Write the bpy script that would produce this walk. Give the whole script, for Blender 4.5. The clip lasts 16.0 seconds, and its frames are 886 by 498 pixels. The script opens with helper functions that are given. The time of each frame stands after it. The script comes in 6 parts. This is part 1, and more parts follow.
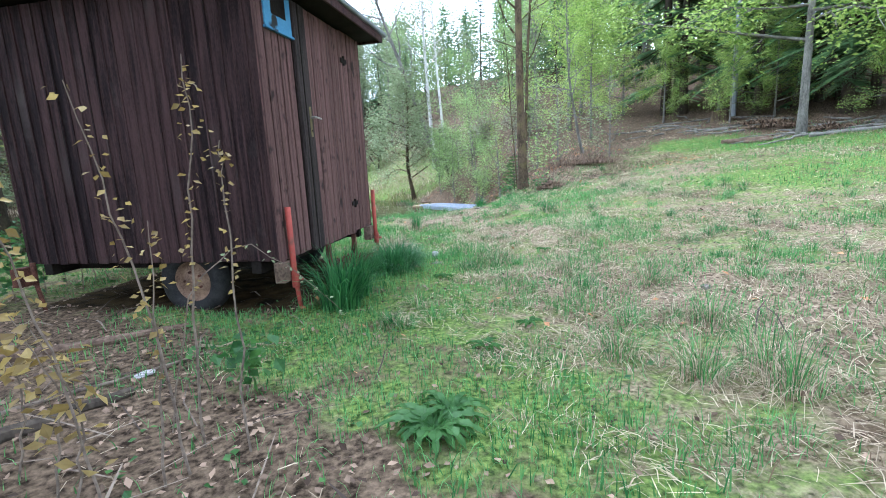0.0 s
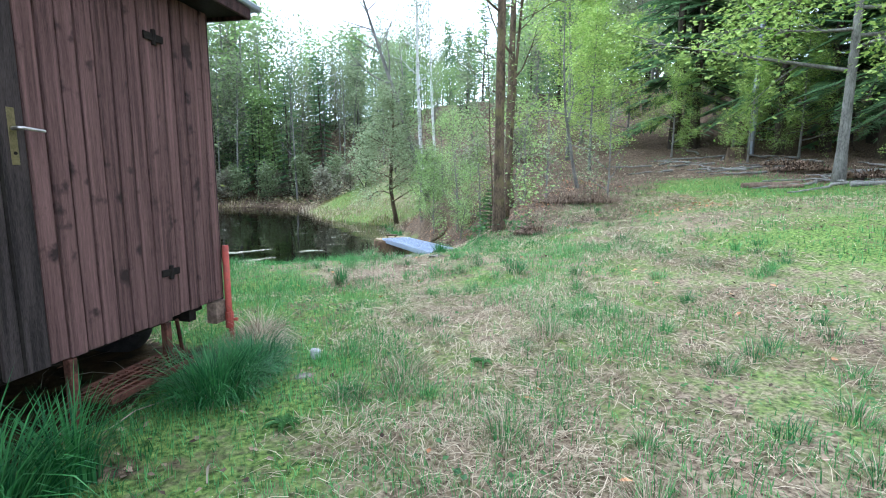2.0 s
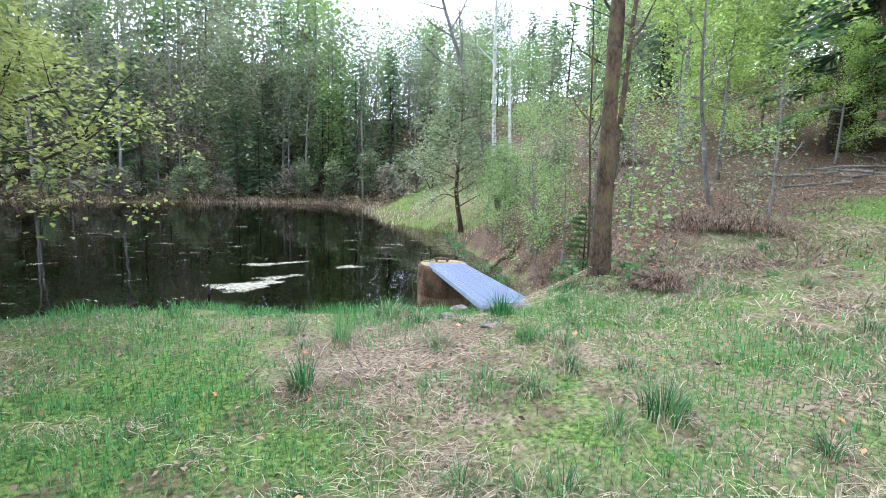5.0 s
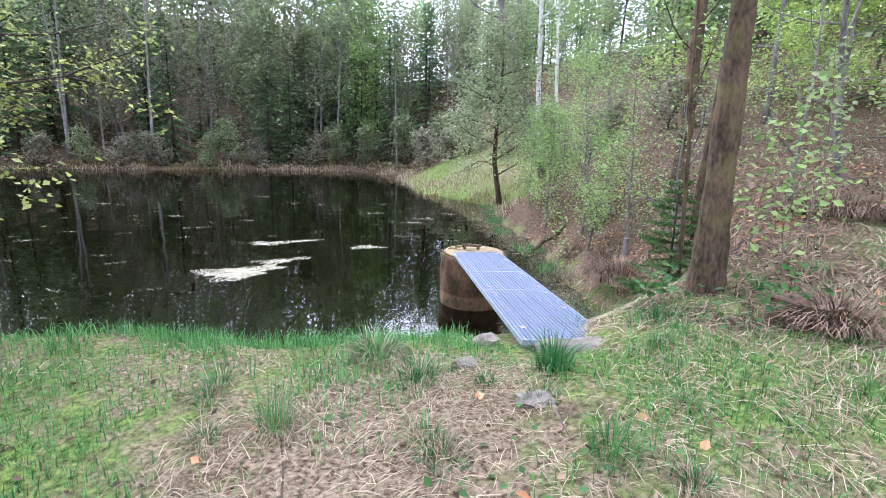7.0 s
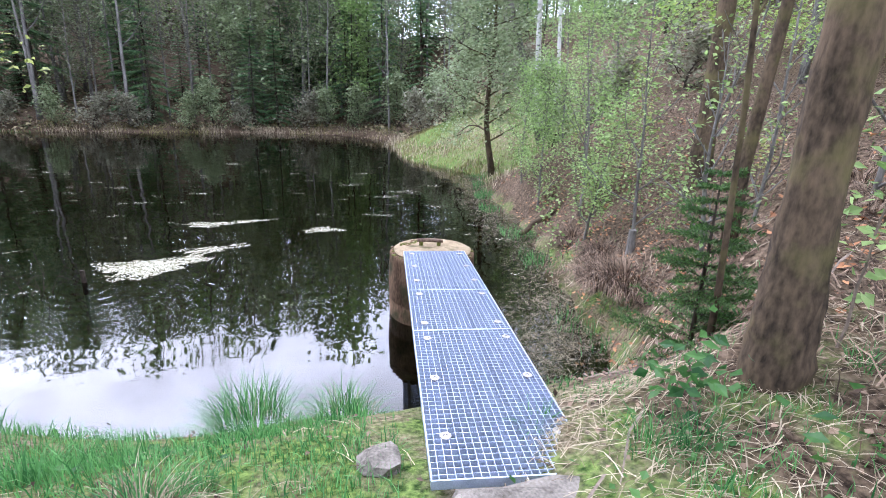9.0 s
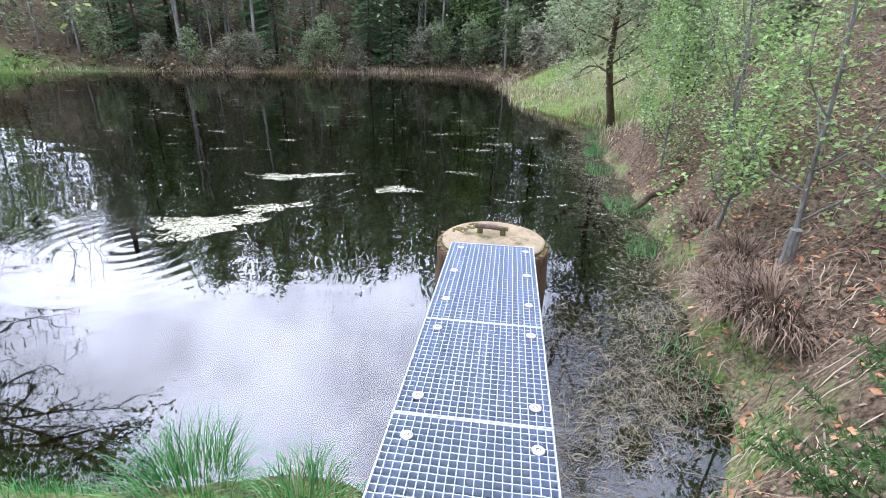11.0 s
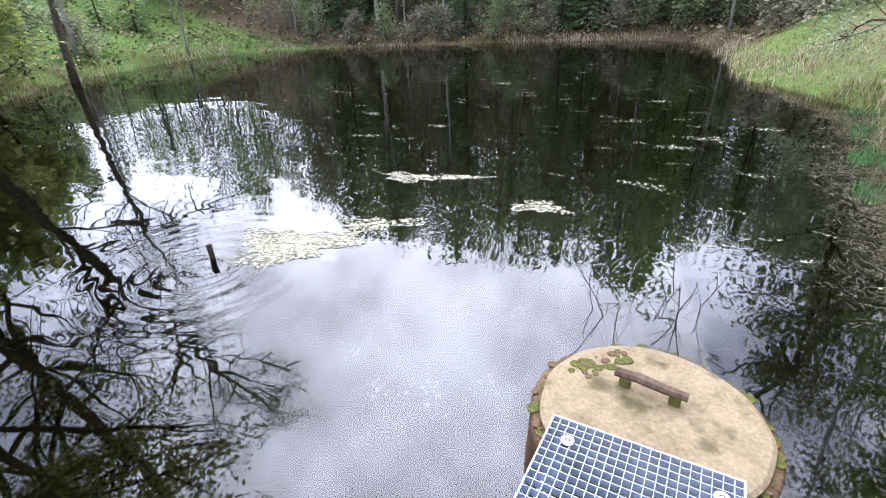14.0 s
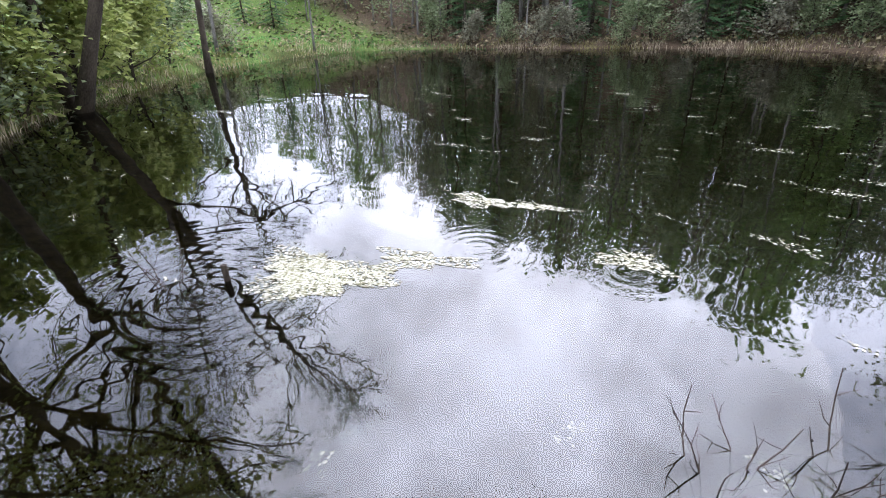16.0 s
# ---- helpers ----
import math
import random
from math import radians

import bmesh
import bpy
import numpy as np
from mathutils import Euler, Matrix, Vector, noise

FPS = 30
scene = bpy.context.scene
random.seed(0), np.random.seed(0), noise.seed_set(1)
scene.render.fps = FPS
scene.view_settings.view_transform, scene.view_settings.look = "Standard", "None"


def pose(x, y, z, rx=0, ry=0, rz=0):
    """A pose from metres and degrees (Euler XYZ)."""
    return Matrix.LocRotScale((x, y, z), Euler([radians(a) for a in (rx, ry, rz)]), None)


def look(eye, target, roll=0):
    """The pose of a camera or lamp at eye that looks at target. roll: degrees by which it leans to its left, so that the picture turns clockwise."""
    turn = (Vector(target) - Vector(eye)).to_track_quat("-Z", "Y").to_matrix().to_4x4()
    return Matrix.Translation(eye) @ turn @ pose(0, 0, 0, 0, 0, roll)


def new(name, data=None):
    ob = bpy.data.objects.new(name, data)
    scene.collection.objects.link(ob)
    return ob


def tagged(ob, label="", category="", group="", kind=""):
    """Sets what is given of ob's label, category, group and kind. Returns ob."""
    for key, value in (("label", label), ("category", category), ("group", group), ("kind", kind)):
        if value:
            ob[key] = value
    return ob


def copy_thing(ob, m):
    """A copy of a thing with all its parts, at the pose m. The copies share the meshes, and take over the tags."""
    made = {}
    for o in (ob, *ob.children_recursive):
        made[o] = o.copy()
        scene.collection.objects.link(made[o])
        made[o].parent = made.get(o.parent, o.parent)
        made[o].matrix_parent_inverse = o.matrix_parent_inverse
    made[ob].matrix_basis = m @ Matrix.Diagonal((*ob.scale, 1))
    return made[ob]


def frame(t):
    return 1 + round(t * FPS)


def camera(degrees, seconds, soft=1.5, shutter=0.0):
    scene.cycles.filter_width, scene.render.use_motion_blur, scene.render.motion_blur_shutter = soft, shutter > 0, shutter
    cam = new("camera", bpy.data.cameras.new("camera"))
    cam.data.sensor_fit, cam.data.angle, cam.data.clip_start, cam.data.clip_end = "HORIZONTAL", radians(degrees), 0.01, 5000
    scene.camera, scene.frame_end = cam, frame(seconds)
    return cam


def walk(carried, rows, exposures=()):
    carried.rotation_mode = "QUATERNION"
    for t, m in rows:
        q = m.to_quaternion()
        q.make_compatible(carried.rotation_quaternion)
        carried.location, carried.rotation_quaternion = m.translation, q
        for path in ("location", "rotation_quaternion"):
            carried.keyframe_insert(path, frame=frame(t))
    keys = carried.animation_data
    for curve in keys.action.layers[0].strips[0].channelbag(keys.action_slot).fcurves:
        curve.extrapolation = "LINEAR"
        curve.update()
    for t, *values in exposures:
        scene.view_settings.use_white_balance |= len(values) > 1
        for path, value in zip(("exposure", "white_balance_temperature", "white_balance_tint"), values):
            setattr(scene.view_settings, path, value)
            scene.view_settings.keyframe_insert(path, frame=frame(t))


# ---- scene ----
cam = camera(85.3, 16.0, soft=1.0)
PATH = [
    (0, (-0.018, -0.985, 1.267), (0.645, 0.867, 0.908), -3.0),
    (0.5, (0.487, -0.532, 1.351), (1.192, 1.306, 0.998), -1.2),
    (1, (0.946, -0.009, 1.394), (1.625, 1.846, 1.08), -0.2),
    (1.5, (1.346, 0.465, 1.442), (2.042, 2.313, 1.124), 0.1),
    (2, (1.7, 0.952, 1.501), (2.368, 2.816, 1.217), 0.2),
    (2.5, (1.948, 1.474, 1.604), (2.549, 3.363, 1.345), -0.1),
    (3, (2.26, 2.038, 1.62), (2.785, 3.953, 1.378), 0.1),
    (3.5, (2.431, 2.599, 1.632), (2.879, 4.535, 1.402), 0.7),
    (5.8, (3.169, 5.068, 1.627), (3.492, 7.013, 1.289), 2.6),
    (6, (3.201, 5.27, 1.631), (3.485, 7.218, 1.28), 2.5),
    (6.5, (3.282, 5.778, 1.619), (3.506, 7.725, 1.22), 2.3),
    (7, (3.492, 6.264, 1.613), (3.71, 8.205, 1.182), 1.7),
    (7.5, (3.671, 6.754, 1.606), (3.889, 8.69, 1.152), 1.5),
    (8, (3.883, 7.233, 1.605), (4.147, 9.158, 1.133), 2.5),
    (8.2, (3.989, 7.436, 1.599), (4.261, 9.356, 1.109), 2.3),
    (10.3, (4.767, 8.901, 1.718), (4.708, 10.763, 0.991), 1.5),
    (10.5, (4.815, 9.081, 1.678), (4.714, 10.932, 0.929), 1.7),
    (11, (4.952, 9.54, 1.639), (4.697, 11.353, 0.835), 1.2),
    (11.5, (5.053, 10.021, 1.613), (4.6, 11.778, 0.772), 0.6),
    (12, (5.012, 10.422, 1.588), (4.41, 12.111, 0.701), -0.5),
    (12.5, (4.958, 10.81, 1.615), (4.328, 12.484, 0.72), -1.2),
    (13, (4.979, 11.223, 1.587), (4.272, 12.864, 0.688), -2.1),
    (13.5, (4.944, 11.571, 1.577), (4.126, 13.16, 0.68), -2.8),
    (14, (4.883, 11.95, 1.573), (3.96, 13.478, 0.67), -2.7),
    (14.5, (4.884, 12.395, 1.508), (3.871, 13.87, 0.615), -2.9),
    (15, (4.778, 12.789, 1.469), (3.705, 14.228, 0.587), -2.6),
    (15.5, (4.653, 13.112, 1.458), (3.516, 14.503, 0.58), -2.3),
    (16, (4.569, 13.327, 1.437), (3.309, 14.607, 0.557), -1.8),
]
SUN_DIR = Vector((-0.42, 0.61, 0.67)).normalized()
walk(cam, [(t, look(eye, target, roll)) for t, eye, target, roll in PATH],
     exposures=[(0, 0.46, 5400, 9), (3.6, 0.28, 5350, 6), (6, 0.38, 5750, 20), (8.2, 0.38, 5700, 21), (10.3, 0.32, 5650, 18), (16, 0.32, 5950, 17)])

# ---- sky and sun ----
world = bpy.data.worlds.new("sky")
scene.world = world
world.use_nodes = True
wn, wl = world.node_tree.nodes, world.node_tree.links
wn.clear()
w_out = wn.new("ShaderNodeOutputWorld")
w_sky = wn.new("ShaderNodeTexSky")
w_sky.sky_type, w_sky.sun_disc = "NISHITA", False
w_sky.sun_elevation, w_sky.sun_rotation = radians(42), radians(325)
w_air = wn.new("ShaderNodeBackground")
w_air.inputs["Strength"].default_value = 0.15
wl.new(w_sky.outputs["Color"], w_air.inputs["Color"])
w_co = wn.new("ShaderNodeTexCoord")
w_noise = wn.new("ShaderNodeTexNoise")
w_noise.inputs["Scale"].default_value, w_noise.inputs["Detail"].default_value, w_noise.inputs["Roughness"].default_value = 3.4, 7, 0.58
wl.new(w_co.outputs["Generated"], w_noise.inputs["Vector"])
w_ramp = wn.new("ShaderNodeValToRGB")
w_ramp.color_ramp.elements[0].position, w_ramp.color_ramp.elements[1].position = 0.36, 0.62
w_ramp.color_ramp.elements[0].color = (0.3, 0.3, 0.3, 1)
wl.new(w_noise.outputs["Fac"], w_ramp.inputs["Fac"])
# the veiled sun brightens the clouds round it
w_dot = wn.new("ShaderNodeVectorMath")
w_dot.operation = "DOT_PRODUCT"
w_dot.inputs[1].default_value = SUN_DIR
wl.new(w_co.outputs["Generated"], w_dot.inputs[0])
w_max = wn.new("ShaderNodeMath")
w_max.operation = "MAXIMUM"
w_max.inputs[1].default_value = 0.0
wl.new(w_dot.outputs["Value"], w_max.inputs[0])
w_pow = wn.new("ShaderNodeMath")
w_pow.operation = "POWER"
w_pow.inputs[1].default_value = 5.0
wl.new(w_max.outputs[0], w_pow.inputs[0])
w_gain = wn.new("ShaderNodeMath")
w_gain.operation = "MULTIPLY_ADD"
w_gain.inputs[1].default_value, w_gain.inputs[2].default_value = 7.0, 3.8
wl.new(w_pow.outputs[0], w_gain.inputs[0])
w_cloud = wn.new("ShaderNodeBackground")
w_cloud.inputs["Color"].default_value = (0.87, 0.9, 1.0, 1)
wl.new(w_gain.outputs[0], w_cloud.inputs["Strength"])
w_mix = wn.new("ShaderNodeMixShader")
wl.new(w_ramp.outputs["Color"], w_mix.inputs["Fac"])
wl.new(w_air.outputs[0], w_mix.inputs[1])
wl.new(w_cloud.outputs[0], w_mix.inputs[2])
wl.new(w_mix.outputs[0], w_out.inputs["Surface"])

sun = new("sun", bpy.data.lights.new("sun", "SUN"))
sun.data.energy, sun.data.angle, sun.data.color = 1.2, radians(60), (1.0, 0.95, 0.86)
sun.matrix_world = look(SUN_DIR * 60, (0, 0, 0))


# ---- materials ----
def surface(name, low, high, scale=8.0, fine=60.0, rough=0.8, bump=0.25, spread=(0.35, 0.65), metal=0.0, island=0.0, stretch=(1, 1, 1), leafy=False, pieces=0.0, third=None, third_at=(0.6, 0.75), third_scale=2.0):
    """A procedural surface: two colours mixed by coarse and fine noise, with relief; island or pieces vary it piece by piece."""
    m = bpy.data.materials.new(name)
    m.use_nodes = True
    n, l = m.node_tree.nodes, m.node_tree.links
    b = n["Principled BSDF"]
    b.inputs["Roughness"].default_value, b.inputs["Metallic"].default_value = rough, metal
    b.inputs["Specular IOR Level"].default_value = 0.15 if rough >= 0.75 else 0.35
    co = n.new("ShaderNodeTexCoord")
    mp = n.new("ShaderNodeMapping")
    mp.inputs["Scale"].default_value = stretch
    start = co.outputs["Object"]
    if pieces:
        shift = n.new("ShaderNodeVectorMath")
        shift.operation = "MULTIPLY_ADD"
        shift.inputs[1].default_value = (37.0, 53.0, 71.0)
        l.new(n.new("ShaderNodeObjectInfo").outputs["Random"], shift.inputs[0])
        l.new(start, shift.inputs[2])
        start = shift.outputs[0]
    l.new(start, mp.inputs["Vector"])
    big, small = n.new("ShaderNodeTexNoise"), n.new("ShaderNodeTexNoise")
    for t, s, d in ((big, scale, 4), (small, fine, 3)):
        t.inputs["Scale"].default_value, t.inputs["Detail"].default_value = s, d
        l.new(mp.outputs[0], t.inputs["Vector"])
    add = n.new("ShaderNodeMath")
    add.operation = "MULTIPLY_ADD"
    add.inputs[1].default_value = 0.45
    l.new(small.outputs["Fac"], add.inputs[0])
    mul = n.new("ShaderNodeMath")
    mul.operation = "MULTIPLY"
    mul.inputs[1].default_value = 0.55
    l.new(big.outputs["Fac"], mul.inputs[0])
    l.new(mul.outputs[0], add.inputs[2])
    value = add.outputs[0]
    if island or pieces:
        src = n.new("ShaderNodeNewGeometry").outputs["Random Per Island"] if island else n.new("ShaderNodeObjectInfo").outputs["Random"]
        ma = n.new("ShaderNodeMath")
        ma.operation = "MULTIPLY_ADD"
        ma.inputs[1].default_value = island or pieces
        l.new(src, ma.inputs[0])
        sub = n.new("ShaderNodeMath")
        sub.operation = "SUBTRACT"
        sub.inputs[1].default_value = 0.5 * (island or pieces)
        l.new(value, sub.inputs[0])
        l.new(sub.outputs[0], ma.inputs[2])
        value = ma.outputs[0]
    cr = n.new("ShaderNodeValToRGB")
    cr.color_ramp.elements[0].position, cr.color_ramp.elements[1].position = spread
    cr.color_ramp.elements[0].color, cr.color_ramp.elements[1].color = (*low, 1), (*high, 1)
    l.new(value, cr.inputs["Fac"])
    colour = cr.outputs["Color"]
    if third:
        patch = n.new("ShaderNodeTexNoise")
        patch.inputs["Scale"].default_value, patch.inputs["Detail"].default_value = third_scale, 6
        l.new(start, patch.inputs["Vector"])
        pr = n.new("ShaderNodeMapRange")
        pr.inputs["From Min"].default_value, pr.inputs["From Max"].default_value = third_at
        l.new(patch.outputs["Fac"], pr.inputs["Value"])
        mx = n.new("ShaderNodeMix")
        mx.data_type = "RGBA"
        l.new(pr.outputs[0], mx.inputs["Factor"])
        l.new(colour, mx.inputs[6])
        mx.inputs[7].default_value = (*third, 1)
        colour = mx.outputs[2]
    l.new(colour, b.inputs["Base Color"])
    if bump:
        bp = n.new("ShaderNodeBump")
        bp.inputs["Strength"].default_value, bp.inputs["Distance"].default_value = bump, 0.01
        l.new(add.outputs[0], bp.inputs["Height"])
        l.new(bp.outputs[0], b.inputs["Normal"])
    if leafy:
        tr = n.new("ShaderNodeBsdfTranslucent")
        l.new(colour, tr.inputs["Color"])
        ms = n.new("ShaderNodeMixShader")
        ms.inputs["Fac"].default_value = 0.45
        l.new(b.outputs[0], ms.inputs[1])
        l.new(tr.outputs[0], ms.inputs[2])
        l.new(ms.outputs[0], n["Material Output"].inputs["Surface"])
    return m


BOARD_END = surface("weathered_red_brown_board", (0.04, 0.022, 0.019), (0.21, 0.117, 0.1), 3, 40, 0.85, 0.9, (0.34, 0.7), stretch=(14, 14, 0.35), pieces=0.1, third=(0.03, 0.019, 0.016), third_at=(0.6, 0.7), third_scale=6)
# stained brown boards, darkened further to paint the long side's shade
BOARD_SIDE = surface("stained_board_in_shade", (0.011, 0.0065, 0.0065), (0.066, 0.036, 0.033), 3, 40, 0.8, 0.8, (0.38, 0.62), stretch=(9, 9, 0.7), pieces=0.2, third=(0.075, 0.06, 0.052), third_at=(0.6, 0.85), third_scale=1.8)
STILE_WOOD = surface("charred_grey_board", (0.013, 0.01, 0.009), (0.1, 0.076, 0.066), 3, 40, 0.85, 0.5, (0.4, 0.8), stretch=(9, 9, 0.6))
BLUE_PAINT = surface("flaking_blue_paint", (0.06, 0.2, 0.36), (0.11, 0.3, 0.46), 6, 60, 0.6, 0.15, third=(0.02, 0.02, 0.02), third_at=(0.62, 0.68), third_scale=5)
RED_PAINT = surface("faded_red_paint", (0.22, 0.035, 0.025), (0.36, 0.07, 0.045), 6, 80, 0.7, 0.3, third=(0.12, 0.05, 0.03), third_at=(0.55, 0.75), third_scale=9)
RUST = surface("brown_rust", (0.03, 0.014, 0.01), (0.13, 0.055, 0.035), 9, 80, 0.9, 0.5)
RIM = surface("ochre_rusted_rim", (0.1, 0.06, 0.04), (0.3, 0.2, 0.13), 9, 60, 0.85, 0.4)
ROOF_METAL = surface("dull_zinc_sheet", (0.22, 0.23, 0.25), (0.36, 0.38, 0.42), 3, 40, 0.5, 0.05, metal=0.6)
BRASS = surface("tarnished_brass", (0.1, 0.085, 0.04), (0.25, 0.2, 0.1), 20, 120, 0.5, 0.1, metal=0.8)
STEEL = surface("worn_steel", (0.3, 0.28, 0.26), (0.55, 0.52, 0.48), 20, 120, 0.4, 0.05, metal=0.9)
RUBBER = surface("cracked_black_rubber", (0.012, 0.012, 0.012), (0.035, 0.033, 0.03), 12, 90, 0.85, 0.3)
# near-black for shade under the trailer and in its gaps; also black hinges
DARK = surface("near_black_shade_and_iron", (0.008, 0.006, 0.005), (0.02, 0.016, 0.012), 5, 40, 0.95, 0.2)
GALV = surface("galvanised_grating_steel", (0.3, 0.35, 0.44), (0.5, 0.56, 0.68), 14, 150, 0.42, 0.05, metal=0.35)
CONCRETE = surface("stained_concrete_lid", (0.16, 0.118, 0.066), (0.37, 0.29, 0.18), 7, 60, 0.9, 0.4, (0.3, 0.7), third=(0.1, 0.085, 0.04), third_at=(0.52, 0.66), third_scale=5)
RING = surface("algae_stained_concrete", (0.06, 0.035, 0.02), (0.22, 0.14, 0.08), 4, 50, 0.9, 0.5, third=(0.05, 0.045, 0.02), third_at=(0.5, 0.65), third_scale=4, stretch=(1, 1, 0.35))
MOSS = surface("yellow_green_moss", (0.05, 0.055, 0.015), (0.15, 0.15, 0.04), 20, 200, 1.0, 0.6)
BARK = surface("mossy_brown_bark", (0.024, 0.018, 0.012), (0.14, 0.1, 0.062), 5, 38, 0.95, 1.0, stretch=(1, 1, 0.45), third=(0.13, 0.115, 0.045), third_at=(0.5, 0.7), third_scale=3.5)
BARK_GREY = surface("grey_bark", (0.08, 0.075, 0.065), (0.27, 0.255, 0.225), 4, 35, 0.95, 0.7, stretch=(1, 1, 0.4))
BARK_DARK = surface("dark_spruce_bark", (0.03, 0.024, 0.018), (0.1, 0.08, 0.06), 4, 35, 0.95, 0.7, stretch=(1, 1, 0.4))
BIRCH = surface("white_birch_bark", (0.5, 0.48, 0.44), (0.72, 0.7, 0.66), 3, 30, 0.8, 0.3, third=(0.04, 0.035, 0.03), third_at=(0.6, 0.66), third_scale=6)
LEAF_FRESH = surface("fresh_spring_leaves", (0.16, 0.26, 0.075), (0.4, 0.54, 0.2), 1.5, 12, 0.55, 0, (0.2, 0.8), island=0.6, leafy=True)
LEAF_BRIGHT = surface("bright_maple_leaves", (0.19, 0.32, 0.055), (0.47, 0.58, 0.17), 1.5, 12, 0.55, 0, (0.2, 0.8), island=0.6, leafy=True)
LEAF_PALE = surface("pale_grey_green_leaves", (0.15, 0.2, 0.09), (0.37, 0.43, 0.24), 1.5, 12, 0.6, 0, (0.2, 0.8), island=0.6, leafy=True)
LEAF_TWIGGY = surface("budding_grey_brown_twigs", (0.16, 0.15, 0.1), (0.36, 0.36, 0.25), 1.5, 12, 0.7, 0, (0.2, 0.8), island=0.6, leafy=True)
LEAF_OCHRE = surface("ochre_young_leaves", (0.16, 0.11, 0.03), (0.4, 0.3, 0.1), 4, 20, 0.55, 0, (0.2, 0.8), island=0.7, leafy=True)
NEEDLES = surface("spruce_needles", (0.055, 0.12, 0.05), (0.2, 0.33, 0.14), 1.2, 10, 0.7, 0, (0.2, 0.8), island=0.5, leafy=True)
LEAF_YELLOW = surface("yellow_green_willow_leaves", (0.2, 0.25, 0.055), (0.46, 0.5, 0.17), 1.5, 12, 0.6, 0, (0.2, 0.8), island=0.6, leafy=True)
NEEDLES_YOUNG = surface("young_spruce_needles", (0.03, 0.075, 0.02), (0.1, 0.19, 0.045), 3, 20, 0.65, 0, (0.2, 0.8), island=0.6, leafy=True)
GRASS = surface("meadow_grass", (0.024, 0.125, 0.028), (0.18, 0.41, 0.125), 0.8, 4, 0.6, 0, (0.15, 0.85), island=0.7, leafy=True)
TURF = surface("yellow_green_turf", (0.15, 0.15, 0.045), (0.4, 0.36, 0.15), 0.6, 4, 0.7, 0, (0.15, 0.85), island=0.6, leafy=True)
SEDGE = surface("blue_green_sedge", (0.012, 0.08, 0.022), (0.09, 0.27, 0.075), 2, 8, 0.5, 0, (0.2, 0.8), island=0.6, leafy=True)
STRAW = surface("dry_straw", (0.14, 0.098, 0.058), (0.66, 0.56, 0.4), 1.2, 8, 0.8, 0, (0.15, 0.85), island=0.8, leafy=True)
LITTER = surface("brown_fallen_leaves", (0.045, 0.029, 0.019), (0.31, 0.22, 0.15), 1.2, 10, 0.75, 0, (0.15, 0.85), island=0.9)
LITTER_ORANGE = surface("orange_fallen_leaves", (0.25, 0.1, 0.04), (0.55, 0.27, 0.12), 2, 10, 0.7, 0, (0.15, 0.85), island=0.9)
TWIG = surface("dry_brown_twigs", (0.06, 0.045, 0.035), (0.25, 0.2, 0.15), 4, 30, 0.9, 0.2, island=0.5)
HERB = surface("dark_green_weed", (0.02, 0.08, 0.018), (0.1, 0.23, 0.055), 5, 30, 0.5, 0, (0.2, 0.8), island=0.5, leafy=True)
STONE = surface("grey_pink_stone", (0.08, 0.07, 0.055), (0.26, 0.23, 0.19), 8, 70, 0.9, 0.6)
STONE_PALE = surface("white_stone", (0.3, 0.29, 0.28), (0.55, 0.54, 0.54), 12, 90, 0.8, 0.4)
SCUM = surface("pale_floating_weed", (0.2, 0.19, 0.11), (0.6, 0.58, 0.44), 6, 50, 0.9, 0.1, island=0.8)
LOG = surface("peeled_brown_log", (0.06, 0.04, 0.028), (0.22, 0.155, 0.11), 4, 40, 0.9, 0.4, stretch=(1, 1, 1))


